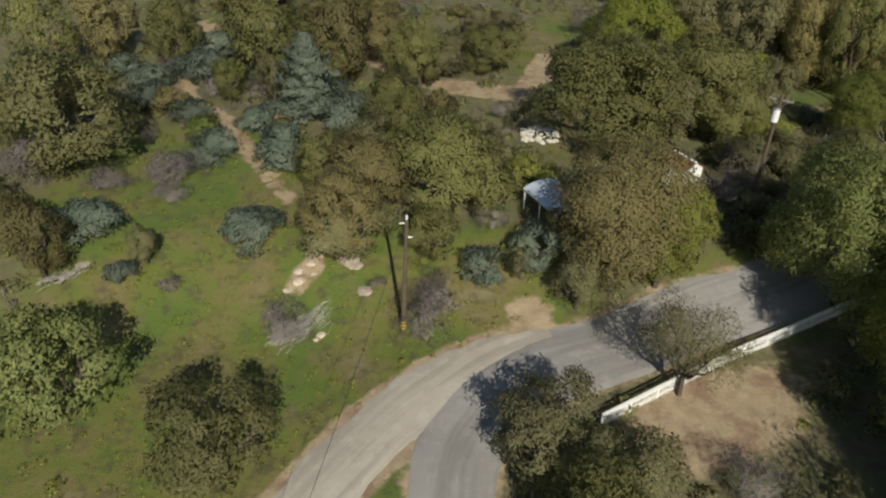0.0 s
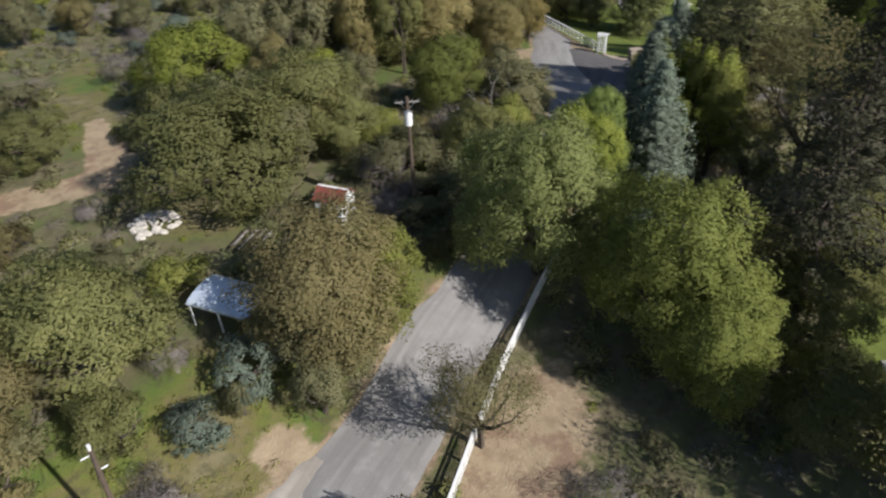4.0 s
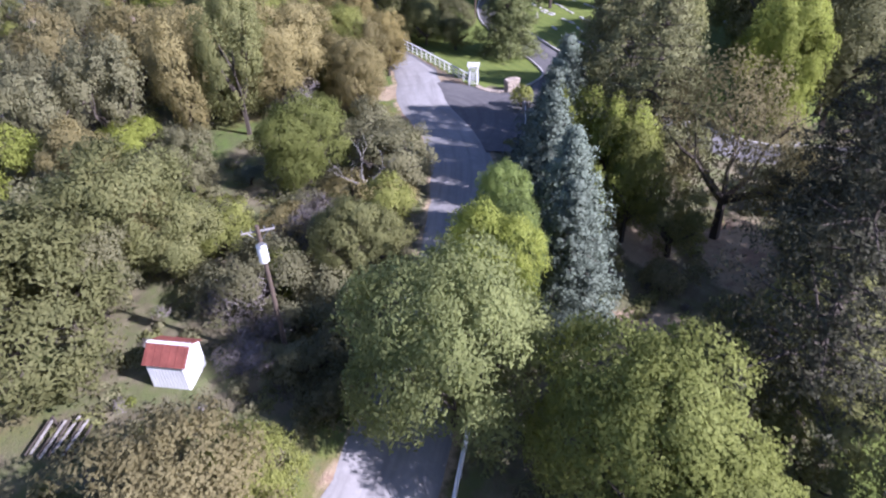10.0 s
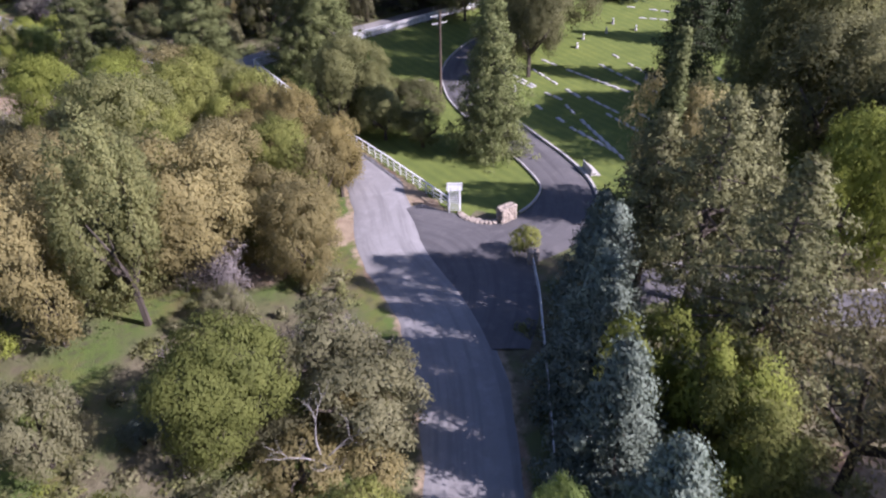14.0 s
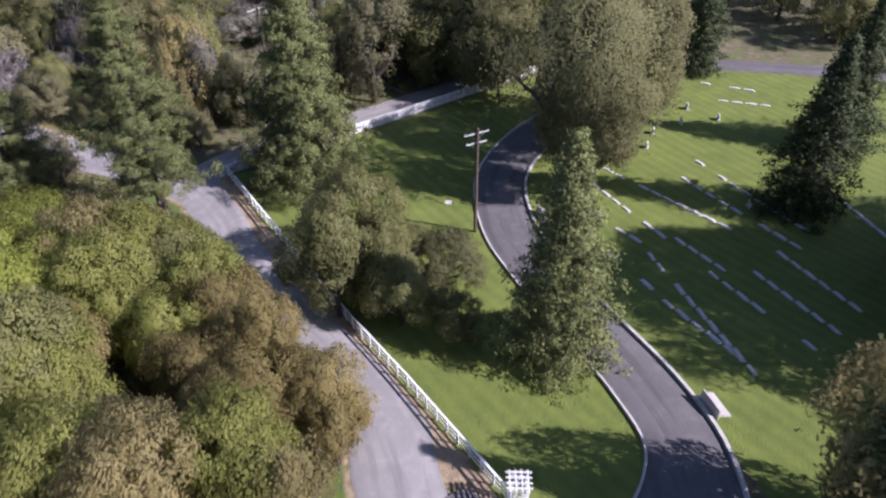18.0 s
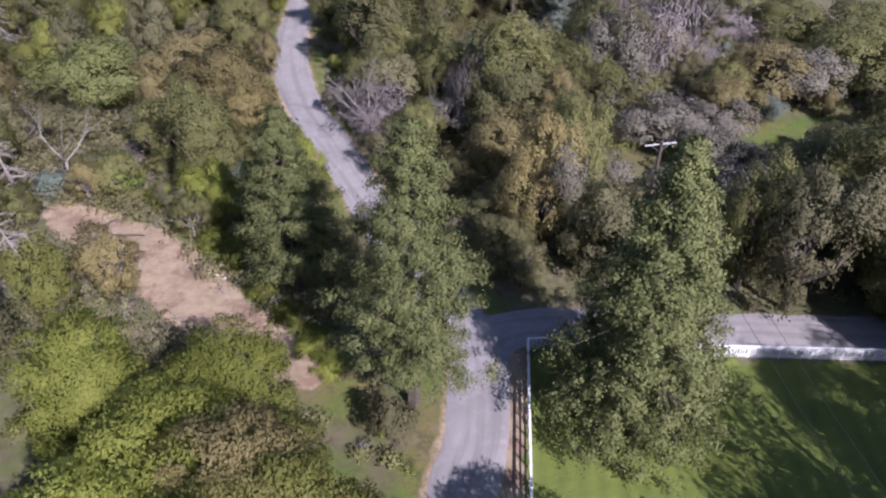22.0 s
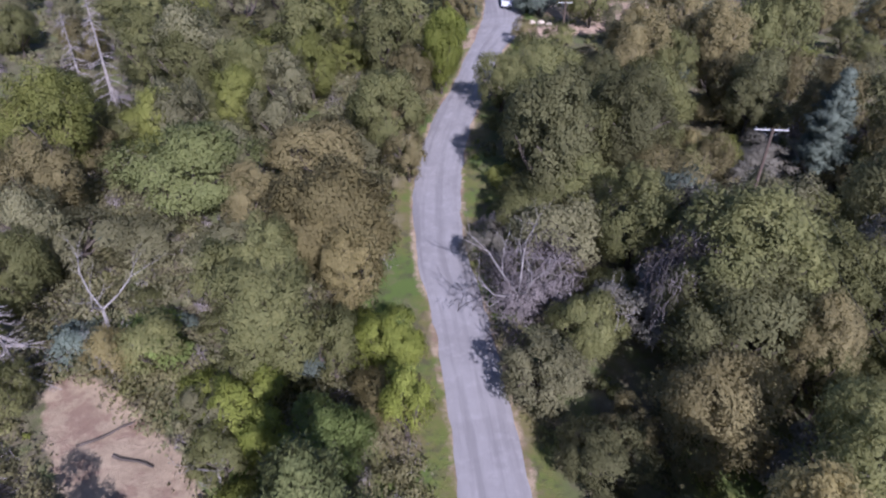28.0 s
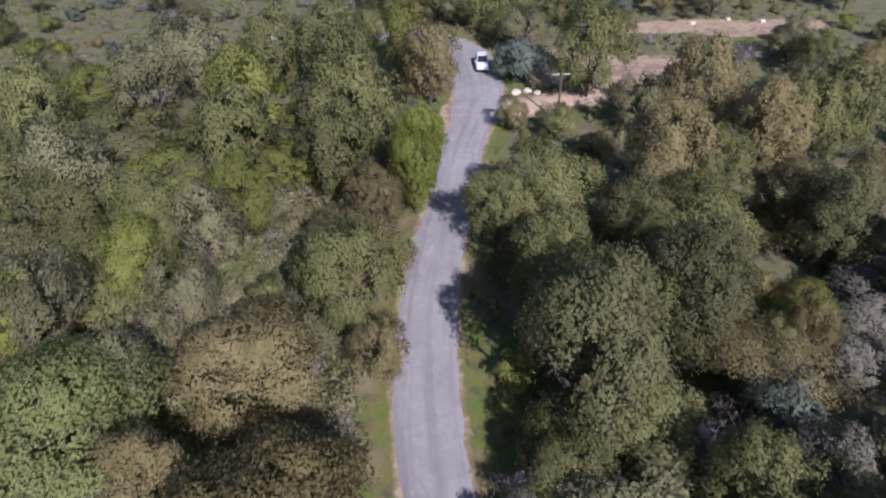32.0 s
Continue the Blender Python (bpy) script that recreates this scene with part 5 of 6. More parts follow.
ROWS_OF_GRAVES = [(103.6, 76.2, 101.0, 70.0), (108.4, 76.6, 102.9, 68.3), (112.2, 76.8, 107.3, 63.7), (114.2, 69.2, 106.2, 56.1), (98.9, 67.8, 88.0, 57.3), (98.7, 62.5, 93.0, 54.4),
                  (100.6, 59.3, 95.9, 53.1), (92.8, 64.5, 89.5, 59.1), (104.8, 58.2, 99.8, 52.1), (117.0, 54.5, 110.7, 49.2), (97.1, 70.7, 94.6, 66.8), (118.5, 69.0, 110.6, 57.6), (102.6, 66.4, 99.4, 61.0),
                  (133.6, 75.4, 136.0, 66.1), (138.5, 75.8, 139.4, 68.7), (47.7, 20.5, 40.0, 16.4), (36.5, 17.8, 32.0, 14.8), (52.4, 20.3, 47.4, 16.2), (88.5, 36.5, 80.0, 32.5), (106.2, 79.6, 103.6, 74.6)]
for ax, ay, bx, by in ROWS_OF_GRAVES:
    n = int(math.hypot(bx - ax, by - ay) / 1.55)
    ang = math.degrees(math.atan2(by - ay, bx - ax))
    for k in range(n + 1):
        if grave_rng.random() < 0.16:
            continue
        x, y = ax + (bx - ax) * k / max(n, 1), ay + (by - ay) * k / max(n, 1)
        m = pose(x, y, gz(x, y) - 0.02, 0, 0, ang + grave_rng.uniform(-2, 2)) @ Matrix.Scale(grave_rng.uniform(0.85, 1.12), 4)
        if not used:
            first_marker.matrix_basis, used = m, True
        else:
            copy_thing(first_marker, m)


def headstone(x, y, turn, s=1.0):
    top = thing("headstone", pose(x, y, gz(x, y) - 0.02, 0, 0, turn), "small upright pale headstone on the lawn", "headstone", "cemetery markers")
    part("plinth", box(bmesh.new(), 0.9 * s, 0.4 * s, 0.14, Matrix(), 0.02), CONCRETE, top)
    bm = box(bmesh.new(), 0.7 * s, 0.2 * s, 0.62 * s, Matrix.Translation((0, 0, 0.13)), 0.05)
    part("stone", bm, STONE, top)


for x, y, turn in [(122.5, 75.5, 20), (126.5, 73.5, 25), (129.5, 70.0, 20), (119.0, 75.0, 15), (130.5, 74.0, 30), (112.0, 62.5, 40), (100.7, 75.7, 35)]:
    headstone(x, y, turn)

tagged(raw("lawn_plate", [(98.1 + 0.38 * math.cos(a), 87.9 + 0.38 * math.sin(a), gz(98.1, 87.9) + 0.07 * z) for z in (0, 1) for a in np.linspace(0, 6.1, 12)],
           [tuple(range(12, 24))] + [(k, (k + 1) % 12, 12 + (k + 1) % 12, 12 + k) for k in range(12)], RUBBLE), "round white stone plate set in the lawn", "stone plate")


def bench(x, y, turn, label):
    top = thing("stone_bench", pose(x, y, gz(x, y), 0, 0, turn), label, "bench", "cemetery benches")
    part("footing", box(bmesh.new(), 2.3, 1.2, 0.10, Matrix(), 0.02), CONCRETE, top)
    part("seat", box(bmesh.new(), 1.9, 0.5, 0.1, Matrix.Translation((0, 0.1, 0.42)), 0.02), CONCRETE, top)
    for s in (-0.7, 0.7):
        part("leg", box(bmesh.new(), 0.2, 0.42, 0.34, Matrix.Translation((s, 0.1, 0.09)), 0.02), CONCRETE, top)
    part("back", box(bmesh.new(), 1.9, 0.12, 0.85, Matrix.Translation((0, 0.42, 0.09)), 0.02), CONCRETE, top)


bench(83.0, 58.6, 48, "pale concrete bench on a slab beside the drive")
bench(100.4, 78.6, 48, "pale concrete bench and steps beside the drive")


def gate_tower(x, y, turn):
    """White lattice gate pier with a pergola top."""
    top = thing("gate_pier", pose(x, y, gz(x, y), 0, 0, turn), "white slatted gate pier with crossed top beams", "gate pier", "gate piers")
    for sx in (-0.45, 0.45):
        for sy in (-0.45, 0.45):
            part("post", box(bmesh.new(), 0.1, 0.1, 2.3, Matrix.Translation((sx, sy, 0)), 0.012), WHITE, top)
    for k in range(9):
        for s in (-0.45, 0.45):
            part("slat", box(bmesh.new(), 0.9, 0.03, 0.06, Matrix.Translation((0, s + math.copysign(0.065, s), 0.25 + k * 0.22)), 0.006), WHITE, top)
            part("slat", box(bmesh.new(), 0.03, 0.9, 0.06, Matrix.Translation((s + math.copysign(0.065, s), 0, 0.36 + k * 0.22)), 0.006), WHITE, top)
    for k in range(4):
        part("top_beam", box(bmesh.new(), 1.4, 0.06, 0.12, Matrix.Translation((0, -0.5 + k * 0.33, 2.3)), 0.01), WHITE, top)
        part("top_beam", box(bmesh.new(), 0.06, 1.4, 0.1, Matrix.Translation((-0.5 + k * 0.33, 0, 2.42)), 0.01), WHITE, top)


gate_tower(69.5, 65.9, 30)


def rough_rock(s, seed, flat=0.65):
    bm = bmesh.new()
    bmesh.ops.create_icosphere(bm, subdivisions=2, radius=s)
    for v in bm.verts:
        n = noise.noise(v.co * (1.3 / s) + Vector((seed * 7.1, 0, 0)))
        v.co *= 1 + 0.42 * n
        v.co.z *= flat
    return bm


def stone_wall(pts, h, w, label):
    """A low wall of rough stones under a cap."""
    x0, y0 = pts[0][:2]
    top = thing("stone_wall", pose(x0, y0, gz(x0, y0)), label, "wall")
    inv = top.matrix_basis.inverted()
    r = random.Random(8)
    protos = [bpy.data.meshes.new("stone") for _ in range(4)]
    for k, me in enumerate(protos):
        bm = rough_rock(0.24, k + 3, 0.7)
        bm.to_mesh(me)
        bm.free()
        me.materials.append(WALL_STONE)
    st = bay_frames(pts, 0.36)
    for (ax, ay), (bx, by) in zip(st, st[1:]):
        ang = math.degrees(math.atan2(by - ay, bx - ax))
        for k in range(max(1, round(h / 0.26))):
            for s in (-0.25, 0.25):
                x, y = (ax + bx) / 2 - math.sin(radians(ang)) * s * w, (ay + by) / 2 + math.cos(radians(ang)) * s * w
                shared("stone", protos[r.randrange(4)], top, inv @ pose(x + r.uniform(-0.05, 0.05), y, gz(x, y) + 0.12 + k * 0.25, r.uniform(-20, 20), 0, r.uniform(0, 360)))


stone_wall([(69.2, 65.2), (68.5, 64.2), (68.6, 62.9), (69.2, 61.6)], 0.3, 0.4, "low curved rubble stone wall at the cemetery gate")
stone_wall([(69.3, 61.4), (70.9, 60.9)], 1.5, 0.9, "stout rubble stone gate pillar beside the drive")
stone_wall([(64.5, 56.0), (65.3, 56.4)], 1.2, 0.8, "short stone pier at the end of the rail fence")


# ---- power poles ----
def power_pole(x, y, h, turn, arms, label, lean=(0, 0), transformer=False, band=False, pale=False):
    top = thing("power_pole", pose(x, y, gz(x, y), lean[0], lean[1], 0), label, "power pole", "power poles along the lane")
    part("pole", rod(bmesh.new(), (0, 0, -0.4), (0, 0, h), 0.17, 0.11, 10), POLE_WOOD, top)
    spin = Matrix.Rotation(radians(turn), 4, "Z")
    for z, ln in arms:
        arm = part("crossarm", box(bmesh.new(), ln, 0.08, 0.09, spin @ Matrix.Translation((0, 0.16, z)), 0.01), PALE_BARK if pale else STONE, top)
        for k in (-0.46, -0.2, 0.2, 0.46):
            part("insulator", rod(bmesh.new(), spin @ Vector((ln * k, 0.16, z + 0.1)), spin @ Vector((ln * k, 0.16, z + 0.26)), 0.03, 0.04, 6), STEEL, arm)
        for s in (-1, 1):
            part("brace", rod(bmesh.new(), spin @ Vector((0, 0.14, z - 0.6)), spin @ Vector((s * ln * 0.3, 0.14, z)), 0.02, 0.02, 5), STEEL, arm)
    if transformer:
        can = part("transformer", rod(bmesh.new(), spin @ Vector((0, -0.42, h - 1.9)), spin @ Vector((0, -0.42, h - 0.95)), 0.26, 0.26, 14), WHITE, top, "pale grey transformer can")
        part("lid", rod(bmesh.new(), spin @ Vector((0, -0.42, h - 0.95)), spin @ Vector((0, -0.42, h - 0.86)), 0.28, 0.18, 14), STEEL, can)
    if band:
        for k in range(3):
            part("band", rod(bmesh.new(), (0, 0, 0.30 + k * 0.26), (0, 0, 0.40 + k * 0.26), 0.182, 0.181, 12), YELLOW, top, "yellow reflective band")
        part("insulator", rod(bmesh.new(), (0, 0, h), (0, 0, h + 0.3), 0.06, 0.08, 8), WHITE, top)
        part("bracket", box(bmesh.new(), 0.5, 0.06, 0.06, Matrix.Translation((0.15, 0, h - 1.3)), 0.01), WHITE, top)
        part("bracket", box(bmesh.new(), 0.5, 0.06, 0.06, Matrix.Translation((-0.2, 0, h - 0.3)), 0.01), WHITE, top)
    return top


power_pole(-2.7, 35.9, 9.0, 0, [], "brown wooden pole with yellow bands on the grass", (0, 3.2), band=True)
power_pole(24.4, 47.9, 10.0, -36, [(9.5, 1.7)], "brown wooden power pole with a pale transformer", transformer=True, pale=True)
power_pole(94.8, 83.0, 10.5, -30, [(9.9, 2.4), (9.0, 2.0)], "wooden power pole with double crossarms beside the drive", (0, 1.5))
power_pole(103.4, 115.4, 13.6, -8, [(13.3, 2.6)], "wooden power pole with a white crossarm among oaks")
power_pole(109.0, 153.3, 14.2, -8, [(14.0, 2.6)], "wooden power pole with a white crossarm above brush")
power_pole(106.6, 211.4, 6.4, -5, [(6.1, 2.2)], "wooden power pole beside the dirt track")


def cable(a, b, sag, label):
    a, b = Vector(a), Vector(b)
    cu = bpy.data.curves.new("power_line", "CURVE")
    cu.dimensions, cu.bevel_depth, cu.bevel_resolution = "3D", 0.014, 1
    sp = cu.splines.new("POLY")
    sp.points.add(24)
    for k, p in enumerate(sp.points):
        t = k / 24
        q = a.lerp(b, t)
        p.co = (q.x, q.y, q.z - sag * 4 * t * (1 - t), 1)
    cu.materials.append(CABLE)
    tagged(new("power_line", cu), label, "cable", "power lines")


cable((-2.2, 35.9, 14.7), (-9, -6, 15.5), 1.2, "thin black cable running down from the banded pole")

for k in (-0.8, 0.8):
    cable((94.8 + k, 83.0, gz(94.8, 83) + 10.1), (103.4 + k, 115.5, gz(103.4, 115.4) + 13.5), 0.9, "thin black power line between two poles")
    cable((103.4 + k, 115.5, gz(103.4, 115.4) + 13.5), (109.0 + k, 153.4, gz(109, 153.3) + 14.2), 1.0, "thin black power line between two poles")

# ---- sheds ----
def shed(x, y, turn):
    top = thing("shed", pose(x, y, gz(x, y), 0, 0, turn), "tiny white plank shed with a rusty red roof", "shed")
    L, W, H, R = 2.2, 2.0, 1.9, 0.65
    for s in (-1, 1):
        wall = part("wall", box(bmesh.new(), L, 0.08, H, Matrix.Translation((0, s * W / 2, 0)), 0.01), WHITE, top)
        for k in range(11):
            part("plank", box(bmesh.new(), 0.17, 0.03, H - 0.06, Matrix.Translation((-L / 2 + 0.1 + k * 0.2, s * (W / 2 + 0.05), 0.03)), 0.006), WHITE, wall)
        bm = bmesh.new()
        vs = [bm.verts.new((s * L / 2 + dx, y_, z)) for dx in (-0.04, 0.04) for y_, z in ((-W / 2, 0), (W / 2, 0), (W / 2, H), (0, H + R), (-W / 2, H))]
        bm.faces.new(vs[:5]), bm.faces.new(vs[5:][::-1])
        for k in range(5):
            bm.faces.new((vs[k], vs[5 + k], vs[5 + (k + 1) % 5], vs[(k + 1) % 5]))
        part("gable_wall", bm, WHITE, top)
        slope = math.atan2(R, W / 2)
        roof = part("roof", box(bmesh.new(), L + 0.35, W / 2 / math.cos(slope) + 0.2, 0.05,
                    Matrix.Translation((0, s * (W / 4 + 0.05), H + R / 2 - 0.02)) @ Matrix.Rotation(-s * slope, 4, "X"), 0.01), RUST, top, "rusty red metal roof")
        for k in range(6):
            part("roof_rib", box(bmesh.new(), 0.04, W / 2 / math.cos(slope) + 0.2, 0.03,
                 Matrix.Translation((-1.1 + k * 0.44, s * (W / 4 + 0.05), H + R / 2 + 0.03)) @ Matrix.Rotation(-s * slope, 4, "X")), RUST, roof)
    part("ridge_cap", box(bmesh.new(), L + 0.38, 0.22, 0.05, Matrix.Translation((0, 0, H + R + 0.02)), 0.02), WHITE, top, "white ridge cap")


shed(20.2, 52.5, -62)


def carport(x, y, turn):
    top = thing("carport", pose(x, y, gz(x, y), 0, 0, turn), "open carport with a curved metal roof tinted by reflected sky", "carport")
    L, W, H = 4.7, 3.2, 1.75
    seg = 14
    verts, faces = [], []
    for k in range(seg + 1):
        a = math.pi * (0.08 + 0.84 * k / seg)
        for s in (0, 1):
            for t in (0, 1):
                verts.append((-L / 2 + L * t, -math.cos(a) * W / 2, H + (math.sin(a) - 0.25) * 0.5 + 0.03 * s))
    for k in range(seg):
        a = k * 4
        faces += [(a, a + 1, a + 5, a + 4), (a + 2, a + 6, a + 7, a + 3), (a, a + 4, a + 6, a + 2), (a + 1, a + 3, a + 7, a + 5)]
    roof = raw("roof", verts, faces, TIN, top)
    tagged(roof, "curved metal roof with sky reflection in its colour")
    for k in range(9):
        xk = -L / 2 + 0.15 + k * (L - 0.3) / 8
        rv, rf = [], []
        for j in range(seg + 1):
            a = math.pi * (0.08 + 0.84 * j / seg)
            for dx in (-0.03, 0.03):
                rv.append((xk + dx, -math.cos(a) * (W / 2 + 0.02), H + (math.sin(a) - 0.25) * 0.5 + 0.05))
        for j in range(seg):
            rf.append((2 * j, 2 * j + 1, 2 * j + 3, 2 * j + 2))
        raw("roof_seam", rv, rf, TIN, roof)
    for sx in (-1, 0, 1):
        for sy in (-1, 1):
            part("post", box(bmesh.new(), 0.1, 0.1, H + 0.1, Matrix.Translation((sx * (L / 2 - 0.2), sy * (W / 2 - 0.12), -0.05)), 0.01), WHITE, top)
    for sy in (-1, 1):
        part("beam", box(bmesh.new(), L, 0.08, 0.14, Matrix.Translation((0, sy * (W / 2 - 0.12), H - 0.15)), 0.01), STEEL, top)


carport(8.8, 47.2, -63)


def broken_lean_to(x, y, turn):
    top = thing("timber_frame", pose(x, y, gz(x, y), 0, 0, turn), "collapsed grey timber frame in the grass", "frame")
    r = random.Random(4)
    for k in range(9):
        part("plank", box(bmesh.new(), 2.4, 0.14, 0.05, pose(r.uniform(-0.2, 0.2), -1.2 + k * 0.3, 0.35 + 0.3 * r.random(), r.uniform(-4, 4), r.uniform(-8, 4), r.uniform(-5, 5)), 0.008), PALE_BARK if k % 2 else BARK, top)
    for s in (-1, 1):
        part("post", box(bmesh.new(), 0.12, 0.12, 0.9, Matrix.Translation((s, 0.9 * s, -0.05)), 0.01), BARK, top)


broken_lean_to(13.6, 53.6, 30)

# ---- rocks and rubble ----
def rock(x, y, s, seed, label="pale weathered rock lying in the grass", material=None, sink=0.3, flat=0.6):
    ob = part("rock", rough_rock(s, seed, flat), material or ROCK)
    ob.matrix_basis = pose(x, y, gz(x, y) + s * flat * (1 - sink) * 0.6, 0, 0, seed * 77)
    tagged(ob, label, "rock", "rocks in the grass")


for k, (x, y, s) in enumerate([(-10.4, 40.4, 0.46), (-9.7, 41.9, 0.4), (-9.1, 42.6, 0.25), (-11.1, 39.6, 0.32), (-10.5, 41.2, 0.38), (-8.3, 36.0, 0.3), (-8.6, 35.6, 0.2), (-9.4, 41.0, 0.22), (-9.9, 42.8, 0.3), (-8.9, 43.4, 0.28)]):
    rock(x, y, s, k + 1, flat=0.4)
for k, (x, y, s) in enumerate([(-6.9, 42.2, 0.8), (-6.4, 41.7, 0.55), (-5.6, 39.5, 0.6), (-26.5, 41.8, 0.5), (-27.4, 40.8, 0.45)]):
    rock(x, y, s, k + 21, "flat grey rock half sunk in the grass", WALL_STONE, 0.8, 0.25)
for k, (x, y, s) in enumerate([(103.6, 220.6, 0.7), (105.2, 221.0, 0.6), (106.4, 220.2, 0.5), (69.8, 127.6, 0.22), (70.4, 127.0, 0.18), (69.3, 128.2, 0.2), (139, 243.5, 0.6), (146, 244.5, 0.5), (151, 242.5, 0.6)]):
    rock(x, y, s, k + 41, "pale boulder beside bare dirt", ROCK)


def rubble(x, y, rx, ry, n):
    top = thing("rubble_pile", pose(x, y, gz(x, y)), "heap of broken white stone on the grass", "rubble")
    r = random.Random(12)
    protos = []
    for k in range(5):
        me = bpy.data.meshes.new("stone")
        bm = rough_rock(0.3, k + 60, 0.55)
        bm.to_mesh(me)
        bm.free()
        me.materials.append(RUBBLE)
        protos.append(me)
    for k in range(n):
        a, q = r.uniform(0, 6.28), math.sqrt(r.random())
        s = r.uniform(0.5, 1.3)
        dx, dy = rx * q * math.cos(a), ry * q * math.sin(a)
        shared("stone", protos[k % 5], top, pose(dx, dy, gz(x + dx, y + dy) - gz(x, y) + 0.08 + 0.25 * (1 - q), r.uniform(-30, 30), r.uniform(-30, 30), r.uniform(0, 360)) @ Matrix.Scale(s, 4))


rubble(9.2, 61.4, 1.9, 1.9, 70)

# ---- dead wood ----
def dead_tree(x, y, h, spread, seed, label, lean=(0, 0), forks=4, levels=3):
    ob = thing("dead_tree", pose(x, y, gz(x, y), *lean) @ pose(0, 0, 0, 0, 0, seed * 50), label, "dead tree", "dead trees in the brush")
    segs = limbs(h, spread, h * 0.013 + 0.05, forks, 0.26, levels, seed)
    shared("trunk", wood_mesh("trunk", segs[:1], PALE_BARK), ob, Matrix())
    shared("limb_work", wood_mesh("limb_work", segs[1:], PALE_BARK), ob, Matrix())


dead_tree(57.7, 148.8, 8.2, 5.0, 3, "bleached white dead tree with spreading bare limbs", forks=3)
dead_tree(59.6, 143.6, 4.5, 3.4, 5, "small bleached dead tree with bare twigs", forks=4)
dead_tree(90.4, 149.2, 10.0, 5.6, 6, "pale leafless tree leaning over the lane", (4, -22), forks=4)
dead_tree(95.2, 145.6, 6.5, 4.0, 9, "pale leafless tree among purple brush", (6, 4))
dead_tree(40.8, 56.4, 5.2, 2.6, 10, "small bare pale tree in scrub", forks=4)
dead_tree(68.6, 134.4, 4.2, 2.6, 11, "small white dead shrub-like tree", forks=5)


def snag(x, y, h, seed, label, lean=(0, 0)):
    """A dead conifer: a bare mast with short broken branches."""
    ob = thing("dead_pine", pose(x, y, gz(x, y), *lean), label, "dead tree", "dead trees in the brush")
    r = random.Random(seed)
    shared("trunk", wood_mesh("trunk", [(Vector((0, 0, -0.3)), Vector((0, 0, h)), 0.016 * h, 0.03)], GREY_WOOD), ob, Matrix())
    twig = wood_mesh("branch", [(Vector((0, 0, 0)), Vector((0, 0, 1)), 0.04, 0.012), (Vector((0, 0, 0.35)), Vector((0.22, 0.1, 0.72)), 0.02, 0.008), (Vector((0, 0, 0.5)), Vector((-0.2, 0.12, 0.85)), 0.02, 0.008), (Vector((0, 0, 0.65)), Vector((0.05, -0.2, 0.95)), 0.02, 0.008)], GREY_WOOD)
    for k in range(int(h * 6)):
        z = h * (0.12 + 0.86 * r.random())
        a, ln = r.uniform(0, 6.28), (1 - z / h) * 2.2 + r.uniform(0.3, 1.0)
        way = Vector((math.cos(a) * ln, math.sin(a) * ln, -0.42 * ln + r.uniform(-0.25, 0.3)))
        shared("branch", twig, ob, Matrix.Translation((0, 0, z)) @ way.to_track_quat("Z", "Y").to_matrix().to_4x4() @ Matrix.Diagonal((1, 1, way.length, 1)))


snag(49.2, 182.7, 16.5, 1, "tall grey dead pine with drooping bare branches")
snag(43.2, 189.7, 12.5, 2, "thin grey dead pine with bare branches")
snag(54.3, 142.7, 11, 3, "leaning grey dead pine trunk", (4, -4))
snag(54.8, 133.6, 8, 4, "leaning bare grey dead trunk", (6, -8))
snag(52.0, 146.5, 9, 5, "grey dead pine fallen against brush", (20, -42))


def log(x, y, ln, turn, seed):
    bm = bmesh.new()
    a = Vector((-ln / 2, 0, 0.15))
    for k in range(5):
        b = a + Vector((ln / 5, random.Random(seed + k).uniform(-0.2, 0.2), random.Random(seed * 3 + k).uniform(-0.03, 0.06)))
        rod(bm, a, b, 0.13 - k * 0.015, 0.115 - k * 0.015, 7)
        a = b
    ob = part("fallen_log", bm, BARK if seed > 2 else PALE_BARK)
    ob.matrix_basis = pose(x, y, gz(x, y), 0, 0, turn)
    tagged(ob, "dark fallen log on bare dirt" if seed > 2 else "bleached fallen log in low brush", "log")


log(66.8, 202.3, 4.5, -50, 1)
log(118, 150, 5, -15, 2)
log(60.6, 138.2, 3.5, 30, 3)
log(63.0, 136.0, 3.0, -20, 4)


def brush_pile(x, y, turn, ln, wd, n):
    """Cut branches heaped lengthwise."""
    r = random.Random(31)
    bm = bmesh.new()
    for k in range(n):
        u, v = r.uniform(-0.5, 0.5) * ln, r.gauss(0, 0.24) * wd
        z = 0.06 + max(0.0, 0.55 - abs(v) / wd) * r.random()
        a = r.gauss(0, 0.28)
        h = r.uniform(0.5, 1.5)
        d = Vector((math.cos(a) * h, math.sin(a) * h, r.uniform(-0.1, 0.2)))
        rod(bm, Vector((u, v, z)) - d / 2, Vector((u, v, z)) + d / 2, r.uniform(0.015, 0.05), 0.01, 4)
    ob = part("brush_pile", bm, PALE_BARK)
    ob.matrix_basis = pose(x, y, gz(x, y), 0, 0, turn)
    tagged(ob, "heap of bleached grey cut branches on the grass", "brush pile", kind="stuff")


brush_pile(-9.4, 37.0, 52, 5.6, 2.2, 260)
brush_pile(-27.2, 40.8, 40, 3.4, 1.3, 70)


